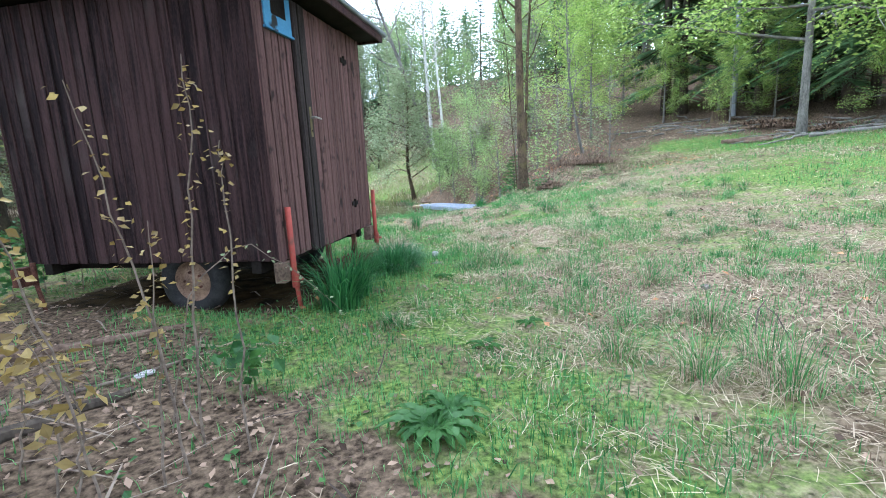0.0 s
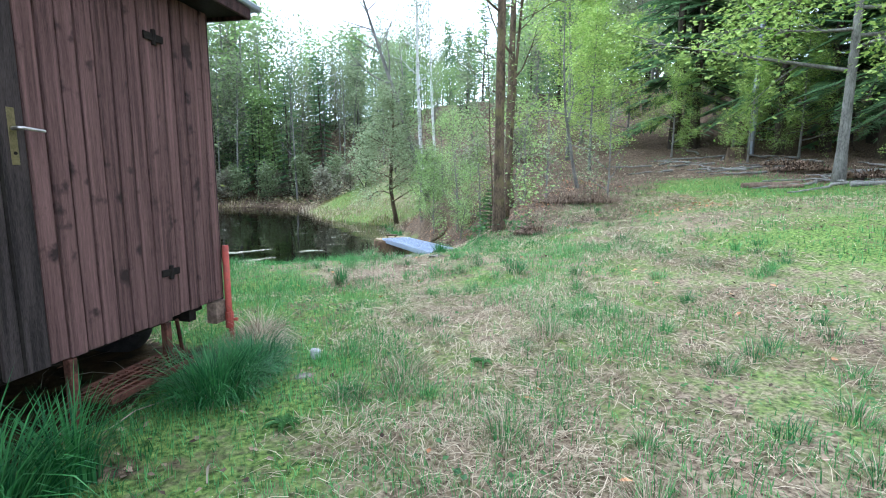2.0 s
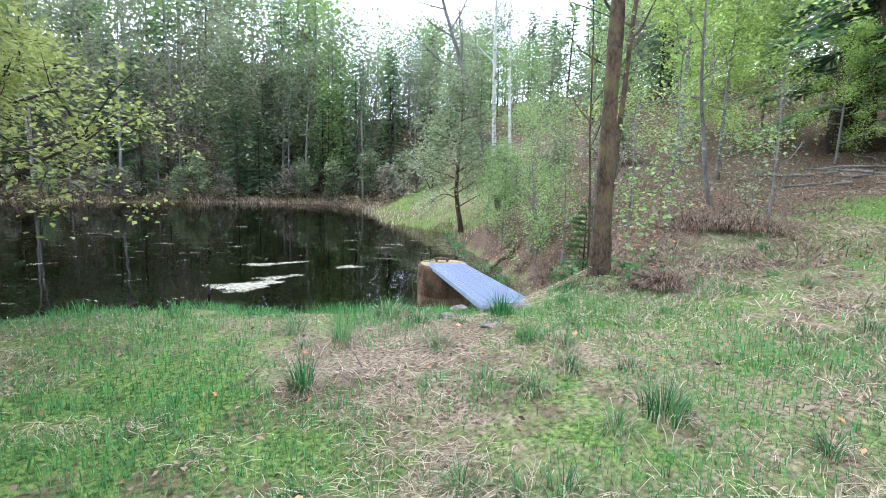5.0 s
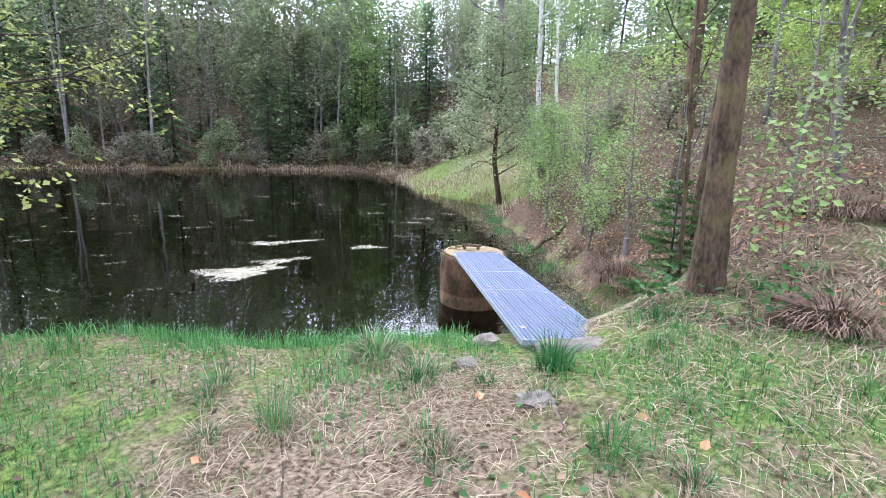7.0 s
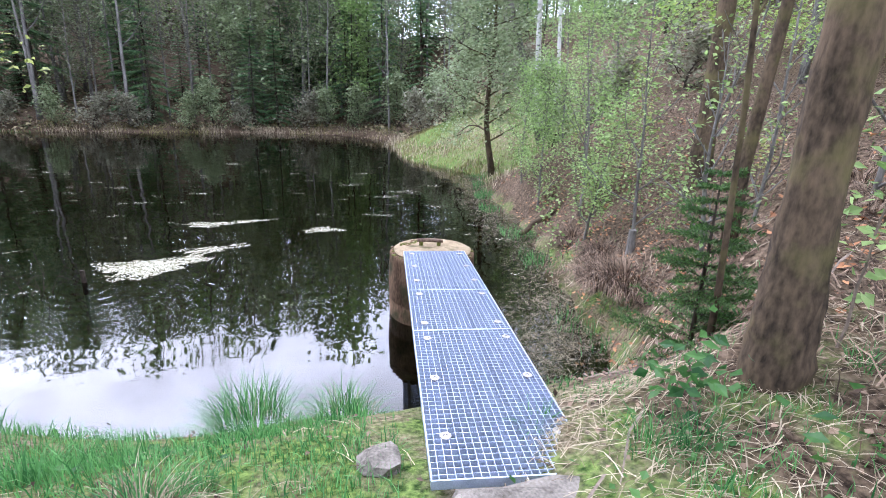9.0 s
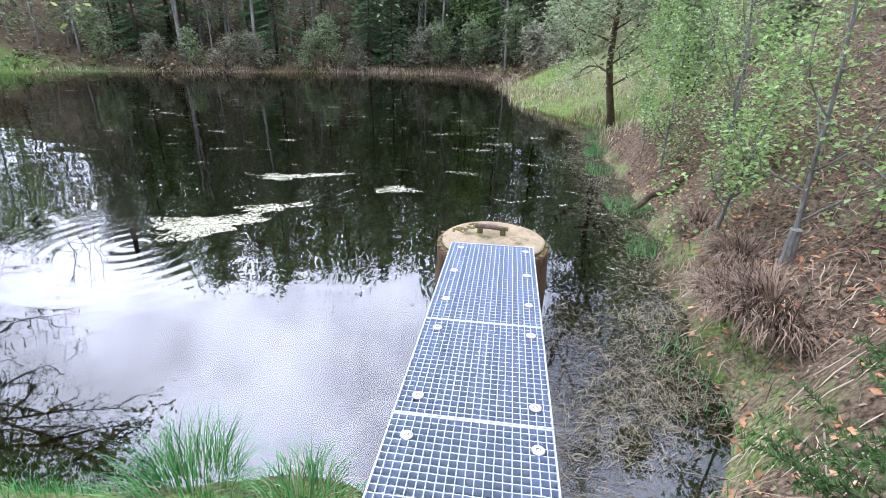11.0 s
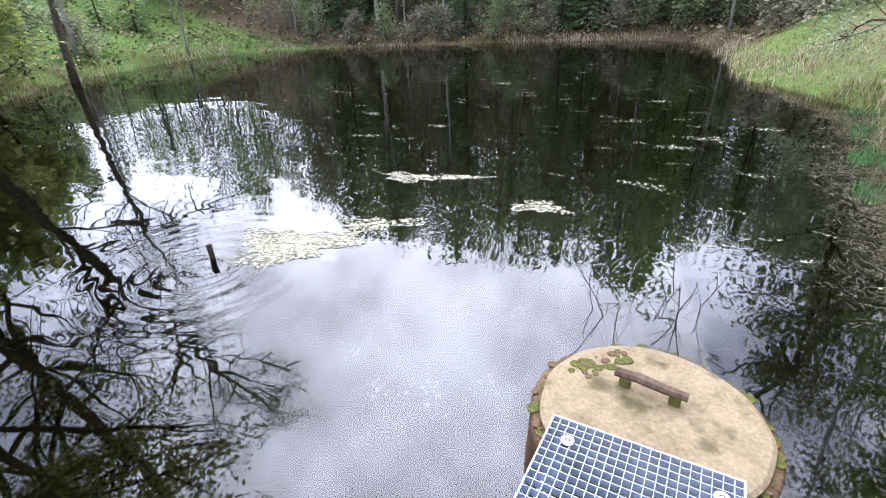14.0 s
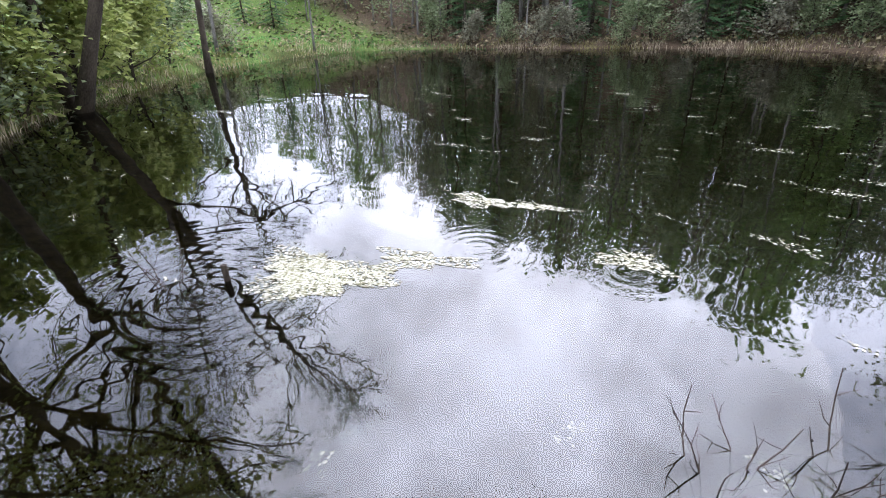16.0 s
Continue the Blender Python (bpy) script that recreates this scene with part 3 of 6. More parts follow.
def build_trailer():
    t = thing("site_trailer", TRAILER, "old wooden site trailer with red-brown boards on jacks and wheels", "trailer")
    core = Geo()
    core.box((0.03, 0.03, TZ0 + 0.04), (TW - 0.03, TL - 0.03, TZ1 - 0.01))
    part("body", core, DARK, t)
    # door end: boards, then the door of its own
    edges = list(np.linspace(0.0, 0.60, 6)) + list(np.linspace(1.79, TW, 7))
    for a, b in zip(edges[:-1], edges[1:]):
        if a >= 0.59 and b > 1.0 and a < 1.7:
            continue
        lean = rng.uniform(0.018, 0.026)
        ob = part("board", board_mesh("board", b - a, TZ0, TZ1, lean, BOARD_END), BOARD_END, t)
        ob.location = (a, 0.03, 0)
        if a < 0.599:
            sp = Geo().box((0, -lean - 0.004, TZ0 + 0.01), (0.014, -lean, TZ1), 0)
            ob2 = part("cover_strip", sp, BOARD_END, t)
            ob2.location = (a + 0.0, 0.03, 0)
    door = part("door", Geo().box((0.61, 0.008, TZ0 + 0.01), (1.785, 0.03, TZ1 - 0.02)), DARK, t, "closed plank door")
    for k, (a, b) in enumerate(zip(np.linspace(0.86, 1.785, 9)[:-1], np.linspace(0.86, 1.785, 9)[1:])):
        ob = part("plank", board_mesh("plank", b - a, TZ0 - 0.01, TZ1 - 0.03, 0.024 + 0.004 * (k % 2), BOARD_END), BOARD_END, door)
        ob.location = (a, 0.01, 0)
    part("lock_stile", Geo().box((0.615, -0.028, TZ0 - 0.012), (0.85, 0.008, TZ1 - 0.03), 0.006), STILE_WOOD, door, "blackened lock board")
    part("gap_strip", Geo().box((0.70, -0.034, TZ0), (0.715, -0.028, TZ1 - 0.04)), DARK, door)
    plate = part("lock_plate", Geo().box((0.765, -0.033, 1.57), (0.805, -0.028, 1.86), 0.002), BRASS, door, "tarnished brass lock plate")
    part("handle", Geo().tube([(0.785, -0.03, 1.755), (0.785, -0.075, 1.757), (0.80, -0.085, 1.757), (0.91, -0.085, 1.75)], [0.011, 0.01, 0.01, 0.008], 8), STEEL, plate, "worn steel lever handle")
    part("keyhole", Geo().tube([(0.785, -0.033, 1.63), (0.785, -0.037, 1.63)], [0.009, 0.009], 8), DARK, plate)
    for z in (0.82, 2.47):
        h = part("hinge", Geo().box((1.70, -0.034, z - 0.025), (1.87, -0.019, z + 0.025), 0.002), DARK, door, "black strap hinge")
        part("hinge_pin", Geo().tube([(1.785, -0.03, z - 0.05), (1.785, -0.03, z + 0.05)], 0.016, 8), DARK, h)
    # blue boarded window beside the door
    win = part("window", Geo().box((0.14, -0.012, 2.46), (0.60, 0.004, TZ1 - 0.005), 0.003), BLUE_PAINT, t, "small window with flaking blue frame")
    part("pane", Geo().box((0.25, -0.015, 2.58), (0.50, -0.012, TZ1 - 0.02)), DARK, win)
    part("sill", Geo().box((0.12, -0.03, 2.44), (0.61, 0.004, 2.46), 0.003), BLUE_PAINT, win)
    # long side and the two far sides, with shade put into their board colour
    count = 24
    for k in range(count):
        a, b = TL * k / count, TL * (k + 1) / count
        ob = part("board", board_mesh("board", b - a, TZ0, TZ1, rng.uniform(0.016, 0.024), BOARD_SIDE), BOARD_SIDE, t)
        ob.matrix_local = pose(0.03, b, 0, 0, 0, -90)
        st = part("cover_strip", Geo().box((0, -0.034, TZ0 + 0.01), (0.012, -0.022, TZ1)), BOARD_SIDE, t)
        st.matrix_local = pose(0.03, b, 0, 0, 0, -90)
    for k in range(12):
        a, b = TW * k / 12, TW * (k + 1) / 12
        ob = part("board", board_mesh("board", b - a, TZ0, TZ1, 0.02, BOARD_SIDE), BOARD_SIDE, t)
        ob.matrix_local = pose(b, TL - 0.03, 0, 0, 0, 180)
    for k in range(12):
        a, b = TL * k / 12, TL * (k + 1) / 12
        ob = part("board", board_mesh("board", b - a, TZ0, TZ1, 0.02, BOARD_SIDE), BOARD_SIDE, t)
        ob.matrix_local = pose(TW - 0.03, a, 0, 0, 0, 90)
    part("corner_board", Geo().box((-0.012, -0.012, TZ0 - 0.01), (0.05, 0.006, TZ1 - 0.02), 0.004), BOARD_END, t)
    # roof with a wide overhang
    part("roof", Geo().box((-0.22, -0.3, TZ1 + 0.09), (TW + 0.3, TL + 0.25, TZ1 + 0.14), 0.01), ROOF_METAL, t, "dull sheet-metal roof")
    part("eave_board", Geo().box((-0.2, -0.27, TZ1), (TW + 0.16, -0.245, TZ1 + 0.088), 0.004), BOARD_SIDE, t)
    part("eave_board", Geo().box((TW + 0.16, -0.27, TZ1), (TW + 0.185, TL + 0.2, TZ1 + 0.088), 0.004), BOARD_SIDE, t)
    # the eave's shade is put into the soffit's near-black colour
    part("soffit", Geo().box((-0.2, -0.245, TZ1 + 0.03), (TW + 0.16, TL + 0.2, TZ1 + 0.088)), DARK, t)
    # steel frame and axle, near-black to paint the shade under the floor; wheels
    for x in (0.35, TW - 0.35):
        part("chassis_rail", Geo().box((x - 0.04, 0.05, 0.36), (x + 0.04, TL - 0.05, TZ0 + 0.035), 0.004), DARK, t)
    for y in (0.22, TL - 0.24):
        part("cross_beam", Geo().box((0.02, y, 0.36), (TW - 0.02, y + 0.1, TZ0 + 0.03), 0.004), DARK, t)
    part("axle", Geo().tube([(0.12, 1.0, 0.27), (TW - 0.12, 1.0, 0.27)], 0.035, 10), DARK, t)
    ang = np.linspace(0, 2 * np.pi, 33)[:-1]
    for x, s in ((0.06, 1), (TW - 0.06, -1)):
        prof = [(0.19, 0.05), (0.2, 0.02), (0.29, 0.0), (0.325, 0.025), (0.335, 0.06), (0.335, 0.14), (0.325, 0.175), (0.29, 0.2), (0.2, 0.18), (0.19, 0.15)]
        g = Geo()
        pts = np.array([[(x + s * w, 1.0 + r * math.cos(q), 0.27 + r * math.sin(q)) for q in ang] for r, w in prof])
        k = len(ang)
        g.add(pts.reshape(-1, 3), [(i * k + j, i * k + (j + 1) % k, (i + 1) * k + (j + 1) % k, (i + 1) * k + j) for i in range(len(prof) - 1) for j in range(k)])
        wheel = part("wheel", g, RUBBER, t, "flat black tyre", True)
        g = Geo()
        prof = [(0.195, 0.04), (0.185, 0.05), (0.175, 0.09), (0.15, 0.1), (0.1, 0.06), (0.07, 0.055), (0.065, 0.03), (0.0, 0.028)]
        pts = np.array([[(x + s * w, 1.0 + r * math.cos(q), 0.27 + r * math.sin(q)) for q in ang] for r, w in prof])
        g.add(pts.reshape(-1, 3), [(i * k + j, i * k + (j + 1) % k, (i + 1) * k + (j + 1) % k, (i + 1) * k + j) for i in range(len(prof) - 1) for j in range(k)])
        part("rim", g, RIM, wheel, "ochre rusty wheel rim", True)
        for q in range(5):
            a = 2 * math.pi * q / 5
            c = (1.0 + 0.09 * math.cos(a), 0.27 + 0.09 * math.sin(a))
            part("wheel_nut", Geo().tube([(x + s * 0.062, *c), (x + s * 0.035, *c)], 0.012, 6), RUST, wheel)
    # jacks at the corners
    for x, y, red in ((0.10, -0.05, True), (TW - 0.03, -0.05, True), (-0.05, TL - 0.1, False), (TW - 0.05, TL + 0.02, False)):
        col = RED_PAINT if red else RUST
        foot = -0.02
        tall = 0.94 if red else 0.5
        j = part("jack", Geo().tube([(x - 0.015, y - 0.015, 0.28), (x, y, 0.42), (x, y, tall)], 0.027, 10), col, t, "red steel jack tube" if red else "rusty steel prop", True)
        part("inner_tube", Geo().tube([(x + 0.03, y - 0.02, foot - 0.05), (x - 0.012, y - 0.012, 0.3)], 0.02, 10), col, j, smooth=True)
        if red:
            part("collar", Geo().tube([(x - 0.012, y - 0.012, 0.22), (x - 0.01, y - 0.01, 0.36)], 0.034, 10), col, j)
            part("clamp_bolt", Geo().tube([(x, y - 0.03, 0.29), (x + 0.01, y - 0.075, 0.29)], [0.012, 0.016], 8), col, j)
        part("foot_plate", Geo().box((x - 0.03, y - 0.08, foot - 0.03), (x + 0.09, y + 0.04, foot - 0.01), 0.003), RUST, j)
        part("bracket", Geo().box((x - 0.13, y + 0.025, 0.28), (x + 0.03, y + 0.12, 0.46), 0.004), RUST if not red else LOG, t)
    # entrance step of expanded steel
    step = part("entrance_step", Geo().box((1.0, -0.24, 0.17), (1.72, -0.215, 0.215), 0.003), RUST, t, "rusty grated entrance step")
    part("step_rail", Geo().box((1.0, 0.05, 0.17), (1.72, 0.075, 0.215), 0.003), RUST, step)
    for k in range(12):
        x = 1.0 + 0.72 * k / 11
        part("step_bar", Geo().box((x - 0.006, -0.214, 0.18), (x + 0.006, 0.05, 0.21)), RUST, step)
    for k in range(4):
        y = -0.17 + 0.055 * k
        part("step_rod", Geo().tube([(1.0, y, 0.213), (1.72, y, 0.213)], 0.005, 6), RUST, step)
    for x in (0.98, 1.73):
        part("step_leg", Geo().box((x - 0.025, -0.02, -0.03), (x + 0.025, 0.03, TZ0 - 0.02), 0.003), RUST, step)
    part("brace", Geo().tube([(1.95, 0.1, 0.4), (2.1, 0.2, 0.1)], 0.015, 6), RUST, t)
    return t


build_trailer()


# ---- footbridge of steel grating and the concrete shaft ----
BR0, BR1 = Vector((4.515, 9.68, 0.13)), Vector((4.47, 13.51, -0.045))
BRX = Vector((1, 0.03, 0)).normalized()
BRY = (BR1 - BR0).normalized()
BRZ = BRX.cross(BRY).normalized()
BRX = BRY.cross(BRZ)
BRIDGE = Matrix.Translation(BR0) @ Matrix((BRX, BRY, BRZ)).transposed().to_4x4()
BL, BW, CELLS = (BR1 - BR0).length, 0.73, 20


def build_grating(name, y0, y1, bolts):
    b = thing(name, BRIDGE @ pose(0, y0, 0), "blue-grey galvanised steel grating walkway panel over the water", "grating", "grating panels of the footbridge")
    ln = y1 - y0 - 0.004
    part("end_bar", Geo().box((0, 0, -0.042), (BW, 0.009, 0.002)), GALV, b)
    part("end_bar", Geo().box((0, ln - 0.009, -0.042), (BW, ln, 0.002)), GALV, b)
    part("side_bar", Geo().box((0, 0.009, -0.042), (0.007, ln - 0.009, 0.001)), GALV, b)
    part("side_bar", Geo().box((BW - 0.007, 0.009, -0.042), (BW, ln - 0.009, 0.001)), GALV, b)
    pitch = BW / CELLS
    bar = Geo().box((-0.0015, 0.009, -0.04), (0.0015, ln - 0.009, 0)).mesh("bearing_bar", GALV)
    for k in range(1, CELLS):
        part("bearing_bar", bar, GALV, b).location = (k * pitch, 0, 0)
    rows = max(2, round(ln / 0.04))
    rod = Geo().box((0.007, -0.0015, -0.038), (BW - 0.007, 0.0015, -0.001)).mesh("cross_rod", GALV)
    for k in range(1, rows):
        part("cross_rod", rod, GALV, b).location = (0, ln * k / rows, 0)
    washer = Geo()
    ring = [(0.011, 0.0), (0.011, 0.005), (0.027, 0.005), (0.03, 0.002), (0.03, 0.0)]
    a = np.linspace(0, 2 * np.pi, 17)[:-1]
    pts = np.array([[(r * np.cos(q), r * np.sin(q), z) for q in a] for r, z in ring]).reshape(-1, 3)
    washer.add(pts, [(i * 16 + j, i * 16 + (j + 1) % 16, (i + 1) * 16 + (j + 1) % 16, (i + 1) * 16 + j) for i in range(4) for j in range(16)])
    wmesh = washer.mesh("washer", STEEL)
    bolt = Geo().tube([(0, 0, -0.02), (0, 0, 0.004)], 0.008, 6).mesh("bolt", STEEL)
    for y in bolts:
        for x in (0.095, BW - 0.075):
            w = part("washer", wmesh, STEEL, b)
            w.location = (x, y - y0, 0.001)
            part("bolt", bolt, STEEL, w)
    return b


build_grating("grating_panel", 0.0, 1.54, [0.3, 0.85, 1.4])
build_grating("grating_panel", 1.54, 2.43, [1.67, 2.32])
build_grating("grating_panel", 2.43, BL, [2.71, 3.2, 3.71])
for x in (0.05, BW - 0.09):
    beam = thing("bridge_beam", BRIDGE @ pose(x, 0, -0.044), "galvanised steel beam under the footbridge", "beam", "beams of the footbridge")
    part("web", Geo().box((0, 0.12, -0.075), (0.04, BL - 0.05, 0), 0.003), GALV, beam)

SHAFT = (4.83, 13.74)
shaft = thing("concrete_shaft", pose(*SHAFT, 0), "round concrete shaft stained brown with a pale lid", "shaft")
SR, STOP = 0.53, -0.115
a = np.linspace(0, 2 * np.pi, 65)[:-1]
g = Geo()
rad = lambda z: SR + 0.008 * math.sin(z * 9)
levels = [-2.2, -1.2, -0.95, -0.72, -0.70, -0.68, -0.45, -0.3, STOP - 0.05, STOP - 0.015, STOP]
pts = [[((rad(z) - (0.012 if z == -0.70 else 0) - (0.015 if z == STOP else 0)) * (1 + 0.006 * math.sin(5 * q)) * math.cos(q), (rad(z) - (0.012 if z == -0.70 else 0) - (0.015 if z == STOP else 0)) * math.sin(q), z) for q in a] for z in levels]
pts.append([(0.44 * math.cos(q), 0.44 * math.sin(q), STOP) for q in a])
k = len(a)
g.add(np.array(pts).reshape(-1, 3), [(i * k + j, i * k + (j + 1) % k, (i + 1) * k + (j + 1) % k, (i + 1) * k + j) for i in range(len(pts) - 1) for j in range(k)])
part("shaft_ring", g, RING, shaft, "brown stained concrete ring", True)
g = Geo()
pts = [[(r * math.cos(q) * (1 + 0.012 * math.sin(3 * q + 1) + 0.008 * math.sin(11 * q)), r * math.sin(q) * (1 + 0.01 * math.sin(4 * q)), STOP + z) for q in a] for r, z in ((0.47, 0.0), (0.478, 0.028), (0.46, 0.038), (0.2, 0.042), (0.0001, 0.042))]
g.add(np.array(pts).reshape(-1, 3), [(i * k + j, i * k + (j + 1) % k, (i + 1) * k + (j + 1) % k, (i + 1) * k + j) for i in range(4) for j in range(k)])
lid = part("lid", g, CONCRETE, shaft, "pale ochre concrete lid")
HM = pose(-0.02, 0.11, STOP + 0.042, 0, 0, -6)
for x in (-0.11, 0.11):
    f = part("handle_foot", Geo().box((x - 0.025, -0.02, -0.005), (x + 0.025, 0.022, 0.05), 0.008), MOSS, lid)
    f.matrix_local = HM
f = part("handle_bar", Geo().tube([(-0.16, 0, 0.064), (-0.05, 0.004, 0.068), (0.06, -0.004, 0.066), (0.16, 0, 0.062)], [0.023, 0.025, 0.024, 0.02], 8), LOG, lid, "weathered handle bar")
f.matrix_local = HM
for k2 in range(150):
    q = rng.uniform(0, 2 * math.pi)
    r = rng.uniform(0.455, 0.515)
    s = rng.uniform(0.008, 0.03)
    g = Geo()
    bm = bmesh.new()
    bmesh.ops.create_icosphere(bm, subdivisions=1, radius=1)
    g.add([(v.co.x * s * rng.uniform(0.8, 1.4), v.co.y * s * rng.uniform(0.8, 1.4), v.co.z * s * 0.35) for v in bm.verts], [[v.index for v in f.verts] for f in bm.faces])
    bm.free()
    if k2 % 4 == 3:
        r, q = rng.uniform(0.3, 0.42), rng.uniform(2.0, 2.9)
    mo = part("moss_cushion", g, MOSS if k2 % 3 else RING, shaft)
    mo.location = (r * math.cos(q), r * math.sin(q), STOP + (0.005 if r > 0.45 else 0.042))



# ---- trees ----
def leaf_quads(rng, at, size, flat=0.5, aspect=0.6, droop=0.3):
    """One rhombic leaf at each point."""
    n = len(at)
    s = size * rng.uniform(0.6, 1.25, n)[:, None]
    az = rng.uniform(0, 2 * np.pi, n)
    d = np.stack([np.cos(az), np.sin(az), rng.normal(-droop, 0.35, n)], 1)
    d /= np.linalg.norm(d, axis=1)[:, None]
    up = np.stack([rng.normal(0, 1 - flat, n), rng.normal(0, 1 - flat, n), np.ones(n)], 1)
    side = np.cross(d, up)
    side /= np.linalg.norm(side, axis=1)[:, None] + 1e-9
    nrm = np.cross(side, d)
    mid = at + d * s * 0.45
    return np.stack([at, mid + side * s * aspect / 2 + nrm * s * 0.08, at + d * s, mid - side * s * aspect / 2 + nrm * s * 0.08], 1)


def limb(rng, start, direction, length, steps=5, wander=0.12, rise=0.1):
    p, d = [np.array(start, float)], np.array(direction, float)
    d /= np.linalg.norm(d)
    for _ in range(steps):
        d = d + rng.normal(0, wander, 3) + np.array([0, 0, rise])
        d /= np.linalg.norm(d)
        p.append(p[-1] + d * length / steps)
    return np.array(p)


def broadleaf(seed, height, radius, first=0.35, branches=14, spread=0.35, leaves=1400, leaf=0.1, bend=0.04, sides=8, up=0.6, twigs=5, rise=0.12, scatter=0.22, fine=5, rough=0.0, stout=1.0):
    rng = np.random.default_rng(seed)
    wood = Geo()
    trunk = limb(rng, (0, 0, -0.25), (0, 0, 1), height, 10, bend, 0.25 * bend)
    rr = radius * (1 - np.linspace(0, 1, 11) ** 1.2 * 0.9)
    rr[0] *= 1.45
    rr[1] *= 1.05
    if rough:
        s, seg = np.linspace(0, 1, 90) ** 1.6, np.linspace(0, 1, 11)
        wood.tube(np.stack([np.interp(s, seg, trunk[:, i]) for i in range(3)], 1), np.interp(s, seg, rr), sides)
        v = wood.v[-1].reshape(90, sides, 3)
        c = v.mean(1, keepdims=True)
        wood.v[-1] = (c + (v - c) * (1 + rough * (rng.random((90, sides, 1)) - 0.5) + 0.6 * rough * np.sin(s * 60)[:, None, None] * rng.random((1, sides, 1)))).reshape(-1, 3)
    else:
        wood.tube(trunk, rr, sides)
    tips = []
    for k in range(branches):
        f = first + (0.98 - first) * (k + rng.uniform(0, 0.8)) / branches
        i = min(9, int(f * 10))
        at = trunk[i] + (trunk[i + 1] - trunk[i]) * (f * 10 - i)
        az = k * 2.4 + rng.uniform(-0.5, 0.5)
        ln = height * spread * (1.05 - 0.75 * (f - first) / (1 - first)) * rng.uniform(0.65, 1.15)
        p = limb(rng, at, (math.cos(az), math.sin(az), up * rng.uniform(0.5, 1.5)), ln, 5, 0.14, rise)
        r0 = min(rr[i] * 0.55, stout * (0.01 + 0.011 * ln))
        wood.tube(p, np.linspace(r0, 0.004 * stout, 6), fine, False)
        for q in range(twigs):
            j = rng.integers(1, 5)
            d = p[j] - p[j - 1] + rng.normal(0, 0.7, 3) * np.linalg.norm(p[j] - p[j - 1])
            tw = limb(rng, p[j], d, ln * rng.uniform(0.2, 0.45), 3, 0.2, rise)
            wood.tube(tw, np.linspace(r0 * 0.4, 0.0025 * stout, 4), 3, False)
            tips.extend(tw[1:])
        tips.extend(p[2:])
    crown = Geo()
    if leaves:
        tips = np.array(tips)
        at = tips[rng.integers(0, len(tips), leaves)] + rng.normal(0, scatter, (leaves, 3)) * (height / 10) ** 0.4
        crown.quads(leaf_quads(rng, at, leaf))
    return wood, crown


def conifer(seed, height, radius, whorls=26, reach=0.2, bare=0.12, droop=0.35, dense=9, dead=True, wide=1.0):
    rng = np.random.default_rng(seed)
    wood, crown = Geo(), Geo()
    trunk = limb(rng, (0, 0, -0.25), (0, 0, 1), height + 0.25, 8, 0.012, 0.02)
    wood.tube(trunk, radius * (1 - 0.95 * np.linspace(0, 1, 9)) * np.array([1.35] + [1] * 8), 8)
    out = []
    for w in range(whorls):
        f = bare + (0.985 - bare) * (w / whorls) ** 0.9
        z = f * height
        ln = height * reach * (1 - f) ** 0.8 * rng.uniform(0.85, 1.15) + 0.12
        for b in range(5 if f < 0.9 else 4):
            az = rng.uniform(0, 2 * np.pi)
            d = np.array([math.cos(az), math.sin(az), 0])
            side = np.array([-d[1], d[0], 0])
            L = ln * rng.uniform(0.7, 1.15)
            sag = -droop * (1 - f) + 0.15 * f + rng.normal(0, 0.08)
            base = np.array([0, 0, z])
            tip = base + d * L + np.array([0, 0, sag * L])
            wood.tube([base, tip], [0.008 + 0.006 * L, 0.003], 3, False)
            for s in np.linspace(0.14, 1.0, dense):
                c = base + d * L * s + np.array([0, 0, sag * L * s + 0.1 * L * s * (1 - s)])
                tw = min(0.16 + 0.34 * L * (1.05 - s), 1.4 if wide >= 1 else 0.5) * rng.uniform(0.6, 1.1)
                for sg in (-1, 1):
                    end = c + side * sg * tw * 0.85 + d * tw * 0.65 + np.array([0, 0, -0.28 * tw + rng.normal(0, 0.05 * tw)])
                    wd = (0.10 + 0.17 * tw) * wide
                    out.append([c - d * wd * 0.5, c + d * wd * 0.6 + np.array([0, 0, 0.02]), end])
                    out.append([c + np.array([0, 0, 0.03]), (c + end) / 2 + d * wd, end + d * wd * 0.7 - np.array([0, 0, 0.12 * tw])])
    crown.tris(np.array(out))
    if dead:
        for _ in range(14):
            az, z = rng.uniform(0, 2 * np.pi), rng.uniform(0.03, bare + 0.15) * height
            wood.tube(limb(rng, (0, 0, z), (math.cos(az), math.sin(az), -0.1), rng.uniform(0.5, 1.4), 3, 0.15, -0.05), [0.012, 0.01, 0.007, 0.003], 3, False)
    return wood, crown


